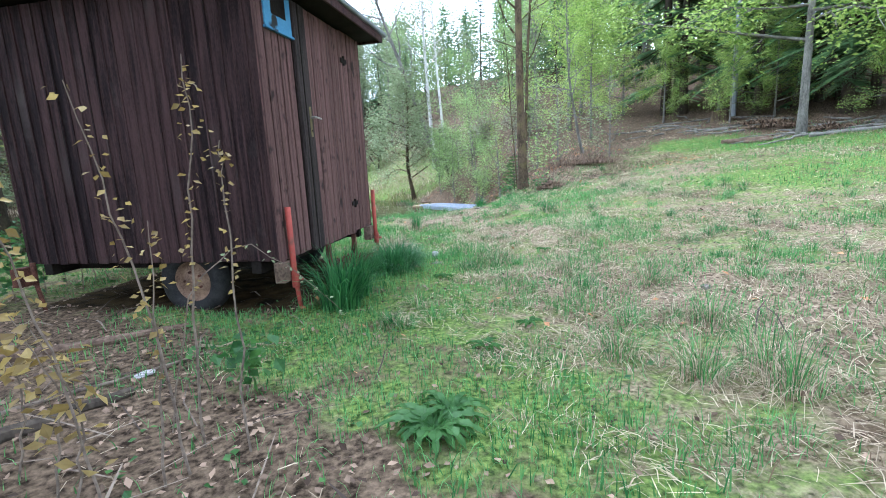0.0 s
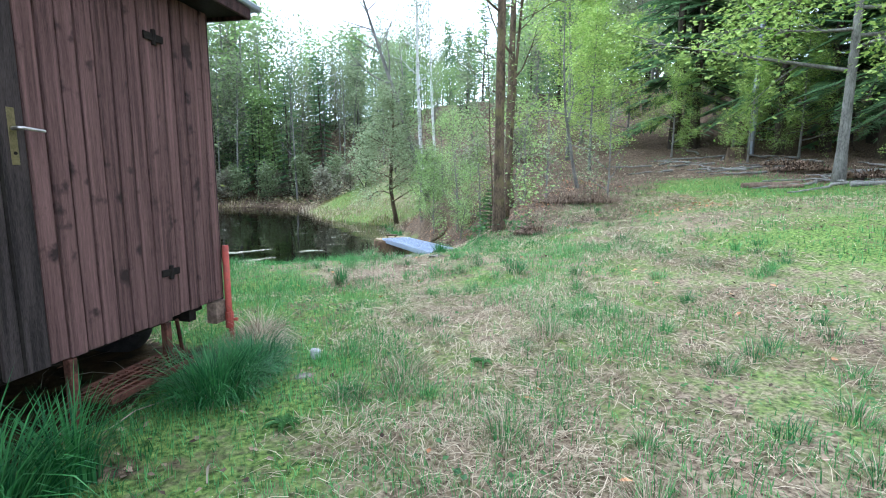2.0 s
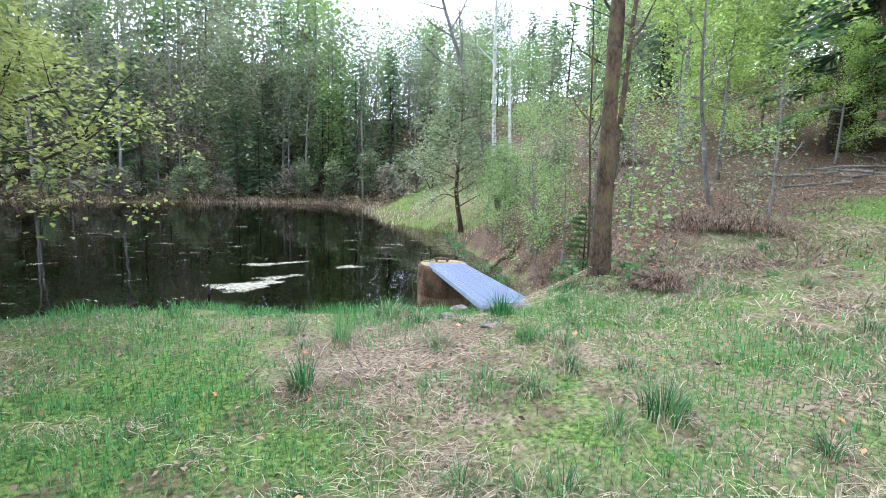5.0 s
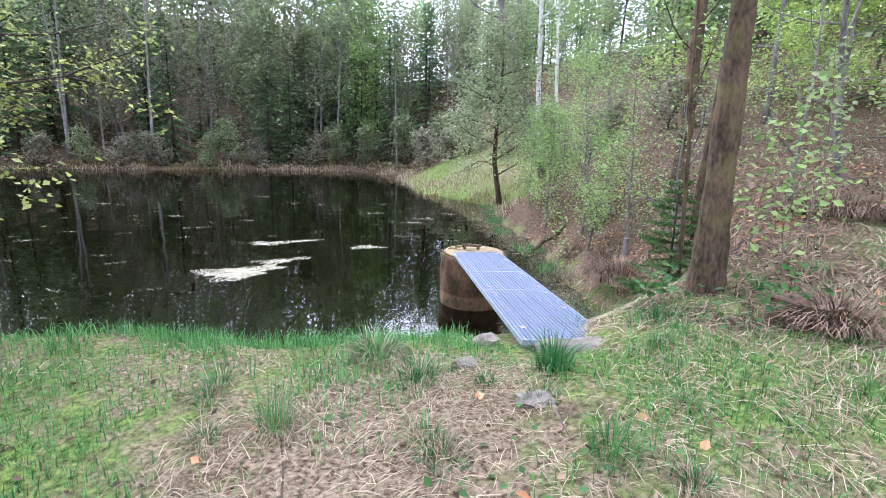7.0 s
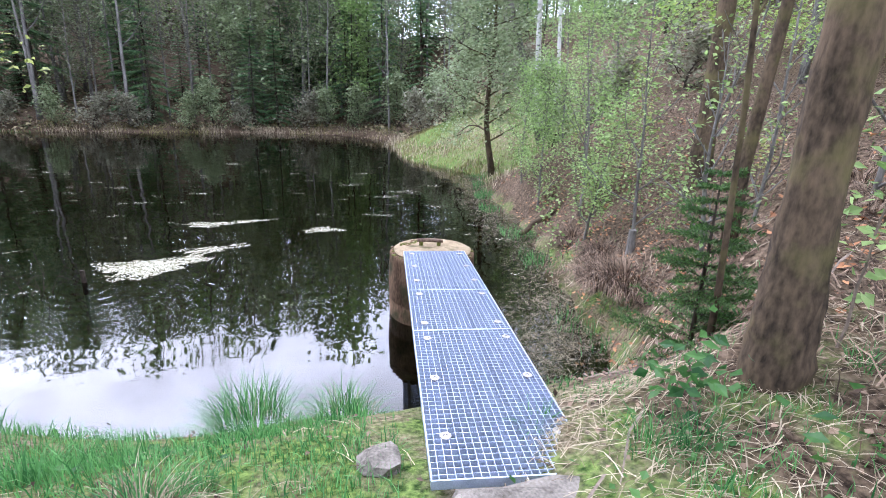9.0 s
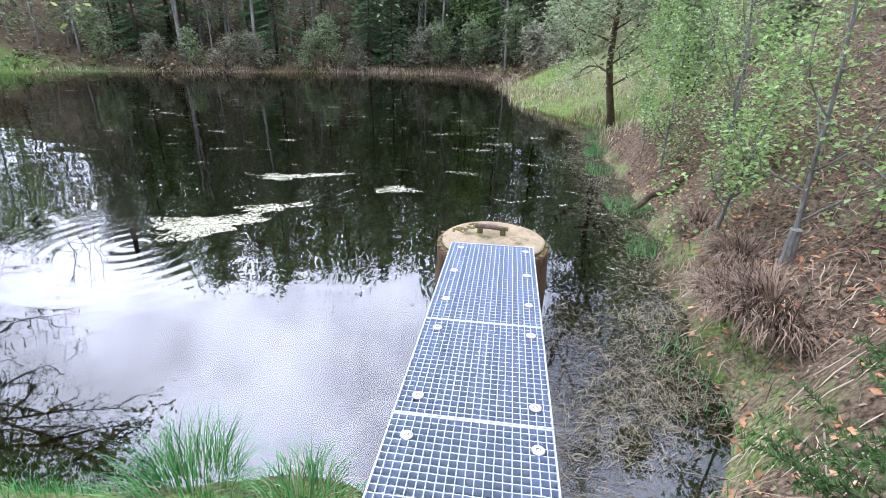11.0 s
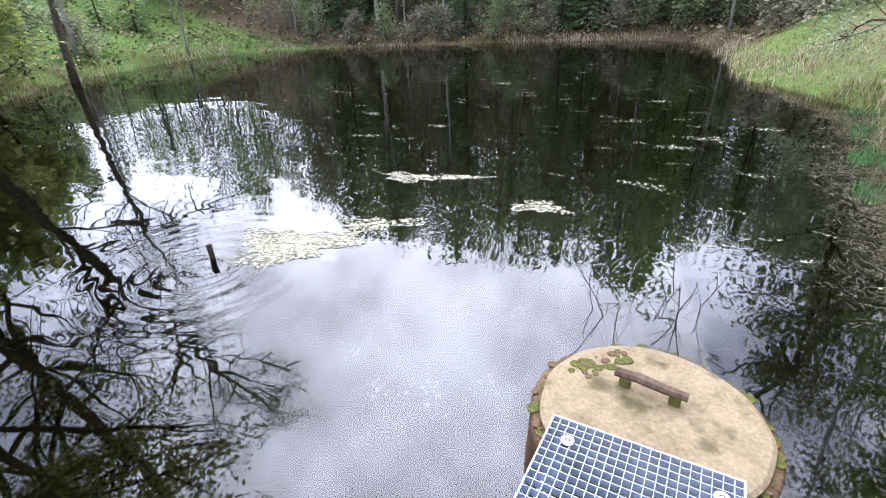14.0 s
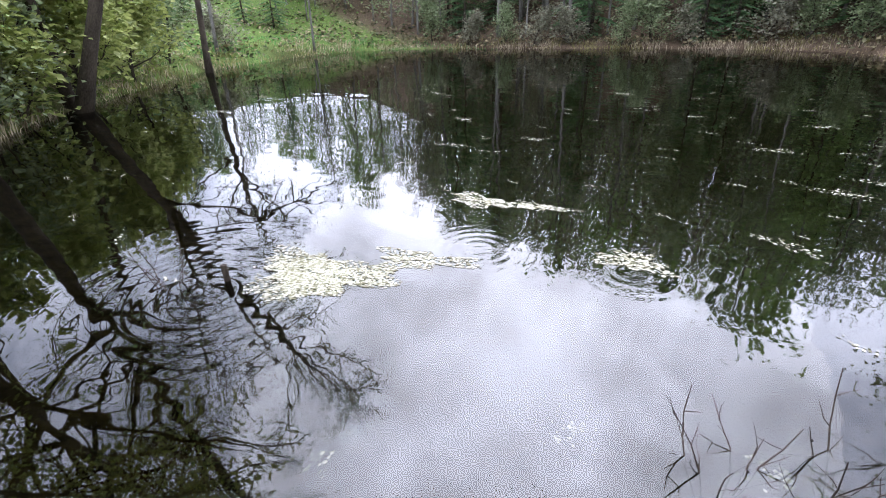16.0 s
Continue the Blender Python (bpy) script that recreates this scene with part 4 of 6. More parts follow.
def young_spruce_shape():
    """A small spruce whose twigs carry single needles."""
    rng = np.random.default_rng(31)
    wood, crown = Geo(), Geo()
    h = 1.75
    wood.tube([(0, 0, -0.1), (0.01, 0, h * 0.5), (0, 0.01, h)], [0.024, 0.016, 0.004], 6)
    ends, dirs = [], []
    for w in range(15):
        z = h * (0.05 + 0.93 * w / 15)
        ln = 0.62 * (1 - z / h) ** 0.75 + 0.05
        for b in range(6):
            az = rng.uniform(0, 6.283)
            p = limb(rng, (0, 0, z), (math.cos(az), math.sin(az), 0.15), ln * rng.uniform(0.7, 1.1), 4, 0.07, -0.02)
            wood.tube(p, np.linspace(0.005, 0.0015, 5), 3, False)
            lines = [p]
            for j in range(1, 5):
                for sg in (-1, 1):
                    d = p[j] - p[j - 1]
                    sd = np.array([-d[1], d[0], 0]) * sg * 1.1 + d
                    lines.append(limb(rng, p[j], sd, ln * 0.36 * (1.15 - j / 5), 2, 0.08, -0.02))
            for q in lines:
                for i in range(len(q) - 1):
                    m = max(4, int(np.linalg.norm(q[i + 1] - q[i]) / 0.006))
                    s = rng.uniform(0, 1, m)[:, None]
                    ends.append(q[i] + (q[i + 1] - q[i]) * s)
                    dirs.append(np.repeat(((q[i + 1] - q[i]) / (np.linalg.norm(q[i + 1] - q[i]) + 1e-9))[None], m, 0))
    e, d = np.concatenate(ends), np.concatenate(dirs)
    side = np.cross(d, rng.normal(0, 1, e.shape))
    side /= np.linalg.norm(side, axis=1)[:, None] + 1e-9
    tip = e + (d * 0.7 + side) * 0.034
    crown.tris(np.stack([e - d * 0.0065, e + d * 0.0065, tip], 1))
    return wood, crown


def plant_tree(name, shape, bark, leaf, m, label, category, group="", crown_name="crown"):
    t = thing(name, m, label, category, group)
    part("trunk", shape[0], bark, t, smooth=True)
    if shape[1].n:
        part(crown_name, shape[1], leaf, t)
    return t


def blocked(x, y):
    return float(shore_distance(np.array([x]), np.array([y]))[0]) < 0.8


rng = np.random.default_rng(11)
# the trees that stand near the path
plant_tree("alder_tree", broadleaf(21, 13, 0.105, 0.3, 16, 0.2, 1500, 0.085, 0.014, 18, rough=0.16), BARK, LEAF_FRESH, on_ground(6.12, 9.86, 0.05, 40), "tall alder with mossy brown trunk on the bank", "tree")
plant_tree("alder_tree", broadleaf(22, 6, 0.021, 0.35, 12, 0.2, 500, 0.08, 0.03, 8), BARK, LEAF_FRESH, on_ground(6.42, 10.72, 0.05, 10), "slim mossy alder behind the thicker one", "tree")
plant_tree("alder_tree", broadleaf(23, 10, 0.055, 0.3, 14, 0.2, 1200, 0.08, 0.03, 10), BARK, LEAF_FRESH, on_ground(7.4, 12.0, 0.05, 200), "slim young alder on the bank", "tree")
plant_tree("alder_tree", broadleaf(24, 14, 0.14, 0.3, 14, 0.2, 2600, 0.08, 0.014, 12, rough=0.14), BARK, LEAF_FRESH, on_ground(9.0, 15.0, 0.05, 70, 1, (0, 3)), "thick mossy alder on the hillside", "tree")
plant_tree("young_spruce", young_spruce_shape(), BARK_DARK, NEEDLES_YOUNG, on_ground(6.42, 10.9, 0.03, 30, 0.8), "young green spruce on the bank", "spruce")
plant_tree("sapling", broadleaf(41, 5.5, 0.05, 0.35, 10, 0.25, 500, 0.08, 0.06, 8, rise=0.05), BARK_GREY, LEAF_BRIGHT, on_ground(9.95, 12.6, 0.05, 0, 1, (0, -14)), "leaning thin sapling with few bright leaves", "tree")
# rowan and hazel stems with fresh leaves on the right bank
for k, (x, y, h, n) in enumerate([(7.7, 14.3, 4.0, 700), (7.9, 16.8, 4.4, 1200), (8.4, 13.0, 3.8, 260), (8.6, 18.6, 5.5, 1800), (8.3, 11.6, 3.4, 110), (9.4, 15.6, 4.2, 200), (7.3, 12.2, 2.4, 90), (8.9, 21.0, 5.8, 1800), (9.6, 10.9, 3.2, 100), (7.55, 18.4, 3.4, 1100), (7.7, 20.4, 3.2, 1100), (7.5, 15.5, 2.6, 800)]):
    plant_tree("rowan_sapling", broadleaf(50 + k, h, 0.026, 0.12, 13, 0.3, int(n * 2.4), 0.062, 0.04, 6, 0.9, 4, scatter=0.16), BARK_GREY, LEAF_FRESH, on_ground(x, y, 0.04, 70 * k), "thin rowan stem with fresh green leaves on the bank", "sapling", "saplings on the bank")
# alder at the end of the green spit, birch and leaning trunk behind it
plant_tree("alder_tree", broadleaf(61, 7.5, 0.12, 0.2, 20, 0.42, 9000, 0.13, 0.05, 10, 0.35, 7, 0.02, 0.3), BARK, LEAF_PALE, on_ground(8.0, 25.8, 0.05, 0, 1, (0, -8)), "leaning alder with pale young leaves on the green spit", "tree")
plant_tree("birch_tree", broadleaf(62, 15, 0.13, 0.4, 16, 0.18, 2400, 0.14, 0.015), BIRCH, LEAF_PALE, on_ground(10.3, 28.5, 0.05, 0, 1, (2, -3)), "white-barked birch with thin crown", "tree")
plant_tree("birch_tree", broadleaf(63, 14, 0.1, 0.4, 14, 0.16, 900, 0.1, 0.02), BIRCH, LEAF_PALE, on_ground(11.6, 30.0, 0.05, 50), "slim white-barked birch beside a thicker one", "tree")
plant_tree("bare_tree", broadleaf(64, 17, 0.14, 0.35, 20, 0.24, 1500, 0.1, 0.02, stout=1.6), BARK_GREY, LEAF_PALE, on_ground(10.0, 26.5, 0.05, 0, 1, (0, -17)), "bare grey tree leaning out over the pond", "tree")

# right-hand wood edge
maple = plant_tree("maple_tree", broadleaf(71, 10, 0.09, 0.15, 15, 0.34, 11000, 0.13, 0.03, 8, 0.12, 6, 0.0, 0.3), BARK_GREY, LEAF_BRIGHT, on_ground(14.2, 19.5, 0.05, 20), "young maple with bright yellow-green leaves", "tree")
plant_tree("maple_tree", broadleaf(72, 9, 0.08, 0.15, 14, 0.34, 8500, 0.13, 0.03, 8, 0.12, 6, 0.0, 0.3), BARK_GREY, LEAF_BRIGHT, on_ground(17.0, 22.5, 0.05, 120), "young maple with bright yellow-green leaves at the wood edge", "tree")
plant_tree("beech_tree", broadleaf(73, 10, 0.115, 0.27, 22, 0.46, 15000, 0.13, 0.012, 12, 0.05, 7, -0.02, 0.3), BARK_GREY, LEAF_BRIGHT, on_ground(14.25, 8.55, 0.05, 100), "grey beech with low sprays of bright new leaves", "tree")
plant_tree("beech_tree", broadleaf(74, 12, 0.13, 0.3, 16, 0.3, 7000, 0.13, 0.012, 10, 0.5, 6, 0.0, 0.3), BARK_GREY, LEAF_BRIGHT, on_ground(15.2, 6.6, 0.05, 10), "slim grey beech at the wood edge", "tree")

# woods: a few shapes, each planted many times
spruces = [plant_tree("spruce_tree", conifer(81 + k, h, r, 26, rc, b, 0.45, 7), BARK_DARK, NEEDLES, m, "tall dark green spruce in the wood", "spruce", "spruces of the wood")
           for k, (h, r, rc, b, m) in enumerate([(18, 0.2, 0.19, 0.08, on_ground(17.5, 16.8)), (20, 0.2, 0.17, 0.2, on_ground(19.0, 17.6)), (12, 0.14, 0.24, 0.03, on_ground(21.0, 12.5))])]
woods = [plant_tree("wood_tree", broadleaf(91 + k, h, r, f, 15, sp, n, lf, 0.02, 6, up, 2, scatter=0.5, fine=4), bk, lm, m, lab, "tree", "broadleaf trees of the wood")
         for k, (h, r, f, sp, n, lf, up, bk, lm, m, lab) in enumerate([
             (17, 0.12, 0.2, 0.2, 1900, 0.26, 0.8, BARK_GREY, LEAF_TWIGGY, on_ground(-14, 47.5), "slim grey tree with pale young leaves"),
             (14, 0.11, 0.06, 0.26, 1700, 0.36, 0.6, BARK_GREY, LEAF_PALE, on_ground(-6, 50), "spreading tree with pale young leaves"),
             (18, 0.13, 0.3, 0.2, 900, 0.22, 0.9, BARK_GREY, LEAF_PALE, on_ground(-20, 45), "nearly bare grey tree"),
             (13, 0.1, 0.06, 0.28, 1700, 0.38, 0.5, BARK_DARK, LEAF_FRESH, on_ground(2, 52), "green broadleaf tree in new leaf")])]
bushes = [plant_tree("bush", broadleaf(101 + k, h, 0.05, 0.05, 14, 0.55, n, 0.2, 0.1, 5, 1.0, 4, scatter=0.38), BARK_DARK, lm, m, "bushy willow in pale new leaf by the water", "bush", "bushes round the pond")
          for k, (h, n, lm, m) in enumerate([(3.4, 1900, LEAF_PALE, on_ground(1.5, 47.3)), (2.6, 1500, LEAF_TWIGGY, on_ground(-16, 43.9)), (3.2, 2600, LEAF_YELLOW, on_ground(-12.6, 14.6))])]


TALL = {}
for shapes, heights in ((spruces, (18, 20, 12)), (woods, (17, 14, 18, 13))):
    for tree, h in zip(shapes, heights):
        TALL[tree.name] = h
# bearing from the footbridge (degrees east of north) and the wood's height there as an angle
ROOFLINE = ((-100, 24), (-78, 17), (-64, 10), (-54, 15), (-46, 18), (-40, 23), (-30, 29), (-20, 31), (-7, 31), (-3, 24), (2, 21), (8, 21), (14, 22), (24, 23), (34, 32), (50, 42), (90, 50))


def fitting(x, y, tall):
    """The scale at which a tree stays under the wood's roofline."""
    dx, dy = x - 5, y - 12
    if dy < -2:
        return 9
    rise = math.tan(radians(np.interp(math.degrees(math.atan2(dx, dy)), *zip(*ROOFLINE))))
    return (rise * math.hypot(dx, dy) + 1.0 - high(x, y)) / tall


def strew(count, xs, ys, pick, size, keep):
    """Plants trees at random, none nearer to another than its room."""
    done = []
    for k in range(count):
        x, y = rng.uniform(*xs), rng.uniform(*ys)
        d = float(shore_distance(np.array([x]), np.array([y]))[0])
        tree, room, turn, s = pick(k, d), 1.5, rng.uniform(0, 360), rng.uniform(*size)
        if d < 1.8 or not keep(x, y, d) or any((x - a) ** 2 + (y - b) ** 2 < room * room for a, b in done):
            continue
        most = fitting(x, y, TALL[tree.name]) * rng.uniform(0.72, 1.0)
        if most < 0.28:
            continue
        s = min(s, most)
        done.append((x, y))
        copy_thing(tree, on_ground(x, y, 0.05, turn, s))


backs = [plant_tree("wood_tree", broadleaf(141 + k, h, 0.14, 0.03, 9, 0.24, 1050, lf, 0.02, 5, 0.6, 0, scatter=0.95, fine=3), BARK_GREY, lm, m, lab, "tree", "trees deep in the wood")
         for k, (h, lf, lm, m, lab) in enumerate([(19, 0.55, LEAF_PALE, on_ground(-20, 62), "tall pale green tree deep in the wood"), (16, 0.5, LEAF_FRESH, on_ground(-4, 66), "green tree deep in the wood")])]
for tree, h in zip(backs, (19, 16)):
    TALL[tree.name] = h
strew(64, (-62, 4), (54, 84), lambda k, d: backs[k % 2], (0.85, 1.35), lambda x, y, d: True)
strew(26, (4, 26), (56, 84), lambda k, d: backs[k % 2], (0.6, 0.9), lambda x, y, d: True)
strew(26, (28, 50), (0, 60), lambda k, d: backs[k % 2], (0.7, 1.1), lambda x, y, d: True)
strew(34, (-66, -34), (8, 50), lambda k, d: backs[k % 2], (0.8, 1.2), lambda x, y, d: True)
close_spruces = [plant_tree("spruce_tree", conifer(86 + k, h, r, 24, rc, b, 0.5, 28, True, 0.38), BARK_DARK, NEEDLES, m, "dark spruce with bare lower trunk at the wood edge", "spruce", "spruces of the wood edge")
                 for k, (h, r, rc, b, m) in enumerate([(17, 0.17, 0.18, 0.16, on_ground(17.9, 16.2)), (15, 0.15, 0.2, 0.12, on_ground(19.4, 12.2))])]
TALL[close_spruces[0].name], TALL[close_spruces[1].name] = 17, 15
strew(22, (3, 16), (46.5, 56), lambda k, d: woods[k % 4] if k % 3 else spruces[k % 3], (0.5, 0.8), lambda x, y, d: d > 1)
strew(34, (-5, 13), (49, 62), lambda k, d: woods[[1, 3, 0][k % 3]] if k % 4 else spruces[2], (0.6, 0.9), lambda x, y, d: d > 2)
# right wood
strew(75, (17.6, 38), (2, 40), lambda k, d: close_spruces[k % 2] if k % 5 < 3 else woods[[0, 3, 1][k % 3]], (0.75, 1.2),
      lambda x, y, d: not (y > 18 + 1.0 * (x - 14) or (x < 20 and y > 18.5)))
for x, y, s in ((18.3, 13.0, 0.9), (18.9, 10.2, 1.0), (17.6, 8.0, 0.85), (20.5, 14.8, 1.1), (19.8, 6.2, 1.0), (17.2, 4.5, 0.9)):
    copy_thing(close_spruces[int(x * 3) % 2], on_ground(x, y, 0.05, x * 50, s))
for x, y, s in ((18.6, 15.0, 0.6), (16.2, 5.6, 0.6), (17.4, 19.5, 0.6), (12.2, 15.2, 0.55), (22.5, 14.0, 0.9)):
    copy_thing(maple, on_ground(x, y, 0.05, x * 70, s))
for x, y, s in ((16.4, 12.6, 0.34), (17.9, 12.0, 0.42), (16.0, 15.4, 0.4), (16.4, 7.6, 0.34), (19.2, 13.8, 0.5), (18.0, 6.6, 0.4)):
    copy_thing(maple, on_ground(x, y, 0.05, x * 90 + y * 40, s))
# hillside behind the birches
strew(110, (9.5, 36), (26, 62), lambda k, d: spruces[k % 3] if k % 5 < 2 else woods[[1, 3, 0, 1][k % 4]], (0.65, 1.0),
      lambda x, y, d: not (x < 12.5 and y < 31) and y > 21 + 0.5 * (x - 11))
# far shore, slim trunks and low spruces first, then the dense wood
strew(90, (-30, 4), (42.5, 53), lambda k, d: woods[[2, 2, 1, 2][k % 4]] if k % 3 else spruces[2], (0.6, 1.1), lambda x, y, d: d < 7)
strew(80, (-52, 12), (46, 78), lambda k, d: spruces[k % 3] if k % 4 == 0 else woods[[0, 1, 2, 0][k % 4]], (0.85, 1.3), lambda x, y, d: d > 5 and x < 2)
strew(60, (-32, 3), (42, 54), lambda k, d: spruces[2] if k % 3 == 0 else woods[[0, 1][k % 2]], (0.45, 0.85), lambda x, y, d: 3 < d < 9)
strew(40, (-36, -20), (20, 42), lambda k, d: spruces[2] if k % 2 else woods[0], (0.4, 0.7), lambda x, y, d: d > 6)
# left shore
strew(62, (-58, -12), (12, 46), lambda k, d: spruces[k % 3] if k % 3 == 0 else woods[[0, 1, 1, 3][k % 4]], (0.75, 1.2), lambda x, y, d: d > (7 if y > 24 else 3))
copy_thing(woods[2], on_ground(-26.6, 33, 0.05, 10, 0.6))
copy_thing(woods[2], on_ground(-25.8, 26, 0.05, 100, 0.7))
# bushes along the water
for k, (x, y, s) in enumerate([(-11.6, 14.3, 0.9), (-13.0, 15.0, 1.3), (-15.6, 17.0, 1.5), (-18.6, 19.4, 1.4), (-14.5, 15.4, 1.5), (-17.5, 17.4, 1.6), (-20, 19.6, 1.5), (-13, 13.2, 1.4), (-23.2, 22.4, 1.3), (-26.5, 27, 1.0), (-9, 46.7, 1.1), (-3, 48, 1.2), (4.5, 46, 1.2), (6.2, 40, 1.1), (8, 35, 1.2), (10.5, 31.5, 1.1), (9.6, 24.0, 0.9), (11.5, 25.5, 1.1), (-24, 42, 1.1), (-7, 47.2, 0.9), (-10.5, 45.6, 0.8), (-13.5, 44.8, 1.0), (-18, 43.4, 0.8), (-21, 42.6, 0.9), (-1, 48, 0.9), (3, 48, 1.0), (6.8, 43, 1.0), (7.4, 37.5, 0.8), (-12.5, 13.6, 0.9), (12.8, 22.2, 0.9)]):
    copy_thing(bushes[2 if x < -11 and y < 23 and k % 4 else k % 2], on_ground(x, y, 0.05, 60 * k, s))
# trees on the near shore whose crowns hang over the water
plant_tree("alder_tree", broadleaf(121, 12, 0.12, 0.34, 20, 0.34, 6000, 0.095, 0.04, 8, 0.5, 7, 0.06), BARK_DARK, LEAF_FRESH, on_ground(-6.0, 12.1, 0.05, 0, 1, (-9, 0)), "alder in new leaf hanging over the pond", "tree")
plant_tree("alder_tree", broadleaf(126, 12, 0.12, 0.25, 24, 0.36, 2400, 0.075, 0.03, 8, 0.3, 7, 0.02), BARK_DARK, LEAF_FRESH, on_ground(-3.3, 12.0, 0.05, 60, 1, (-22, 4)), "dark alder leaning far over the pond", "tree")
plant_tree("alder_tree", broadleaf(127, 8.5, 0.09, 0.24, 28, 0.42, 22000, 0.09, 0.03, 8, 0.3, 7, 0.0, 0.16), BARK_DARK, LEAF_YELLOW, on_ground(-2.3, 11.9, 0.05, 0, 1, (-4, 2)), "low-branched young alder with yellow-green leaves by the water", "tree")
plant_tree("alder_tree", broadleaf(122, 19, 0.19, 0.2, 26, 0.32, 5000, 0.1, 0.025, 8, stout=1.3), BARK_DARK, LEAF_PALE, on_ground(-8.9, 13.5, 0.05, 0, 1, (-15, 2)), "tall alder with thin crown on the near shore", "tree")
plant_tree("alder_tree", broadleaf(123, 20, 0.2, 0.18, 36, 0.32, 11000, 0.1, 0.025, 8, 0.5, 9, 0.04, stout=1.3), BARK_DARK, LEAF_PALE, on_ground(-13.4, 16.4, 0.05, 40, 1, (-15, 17)), "tall alder leaning far out over the pond", "tree")
plant_tree("alder_tree", broadleaf(124, 18, 0.16, 0.25, 24, 0.28, 5000, 0.12, 0.03, 8, twigs=7, stout=1.8), BARK_DARK, LEAF_PALE, on_ground(-14.4, 16.4, 0.05, 140, 1, (-3, 2)), "tall thin-crowned alder above the bushes", "tree")
plant_tree("alder_tree", broadleaf(125, 18, 0.15, 0.25, 24, 0.28, 4200, 0.13, 0.03, 8, twigs=7, stout=1.8), BARK_DARK, LEAF_PALE, on_ground(-21.6, 23.6, 0.05, 240, 1, (-2, 2)), "tall thin-crowned alder leaning to the pond", "tree")
# wood behind the trailer and path's start; unseen trees there added for shade
for k, (x, y) in enumerate([(-6, 7), (-9, 9), (-8, 4), (-11, 6.5), (-7.5, 1), (-10, -2), (-6, -6), (-4.5, -2.5), (-5.5, 0.2), (-3.4, -4.4), (-6.5, 2.2), (-2.2, -6.2), (-4.2, -0.4), (2, -9), (8, -8), (14, -5), (17, -1), (-13, 10), (-16, 5), (-4.5, 9.5)]):
    copy_thing(spruces[k % 3] if k % 2 else woods[k % 4], on_ground(x, y, 0.05, 37 * k, 0.8))



# ---- grass, straw and litter ----
def blades(rng, x, y, height, width, lean=0.35, base=None):
    """A bent blade of grass at each place: a quad and a tip."""
    n = len(x)
    z = ground_height(x, y) - 0.012 if base is None else base
    h = height * rng.uniform(0.5, 1.2, n)
    az = rng.uniform(0, 2 * np.pi, n)
    ln = h * np.abs(rng.normal(0, lean, n))
    dx, dy = np.cos(az) * ln, np.sin(az) * ln
    wa = az + np.pi / 2 + rng.normal(0, 0.5, n)
    w = width * rng.uniform(0.6, 1.2, n)
    wx, wy = np.cos(wa) * w / 2, np.sin(wa) * w / 2
    p0 = np.stack([x - wx, y - wy, z], 1)
    p1 = np.stack([x + wx, y + wy, z], 1)
    p2 = np.stack([x + dx * 0.4 + wx * 0.7, y + dy * 0.4 + wy * 0.7, z + h * 0.6], 1)
    p3 = np.stack([x + dx * 0.4 - wx * 0.7, y + dy * 0.4 - wy * 0.7, z + h * 0.6], 1)
    p4 = np.stack([x + dx, y + dy, z + h * np.sqrt(np.clip(1 - 0.35 * (ln / h) ** 2, 0.3, 1))], 1)
    v = np.stack([p0, p1, p2, p3, p4], 1).reshape(-1, 3)
    i = np.arange(n)[:, None] * 5
    return v, np.concatenate([i, i + 1, i + 2, i + 3], 1).tolist() + np.concatenate([i + 3, i + 2, i + 4], 1).tolist()


def stuff(name, verts, faces, material, label, category):
    me = bpy.data.meshes.new(name)
    me.from_pydata(np.asarray(verts).tolist(), [], faces)
    me.materials.append(material)
    me.update()
    return tagged(new(name, me), label, category, kind="stuff")


def places(rng, count, xs, ys, chance):
    x, y = rng.uniform(*xs, count), rng.uniform(*ys, count)
    keep = rng.random(count) < chance(x, y)
    return x[keep], y[keep]


def under_trailer(x, y):
    a, b = (x - 0.047) * TU.x + (y - 3.404) * TU.y, -(x - 0.047) * TU.y + (y - 3.404) * TU.x
    return (a > 0.1) & (a < TW - 0.1) & (b > 0.1) & (b < TL - 0.1)


def dry(x, y):
    return shore_distance(x, y) > -0.2


def greenness(x, y):
    g, l, m = cover_masks(x, y)
    patch = 0.5 * lattice(x * 3.1, y * 3.1, 7) + 0.5 * lattice(x * 0.9, y * 0.9, 8)
    return np.clip((g - 0.46) * 3.2 + (patch - 0.5) * 4.2 + 0.45, 0.05, 1) * (1 - 0.85 * l) * dry(x, y) * ~under_trailer(x, y) * ~((x > 4.4) & (x < 5.4) & (y > 9.3))


def strawness(x, y):
    g, l, m = cover_masks(x, y)
    patch = 0.5 * lattice(x * 2.3, y * 2.3, 17) + 0.5 * lattice(x * 0.7, y * 0.7, 18)
    return np.clip((0.6 - g) * 2.2 + (patch - 0.5) * 3.0 + 0.25, 0.03, 1) * (1 - 0.55 * l) * dry(x, y) * ~under_trailer(x, y)


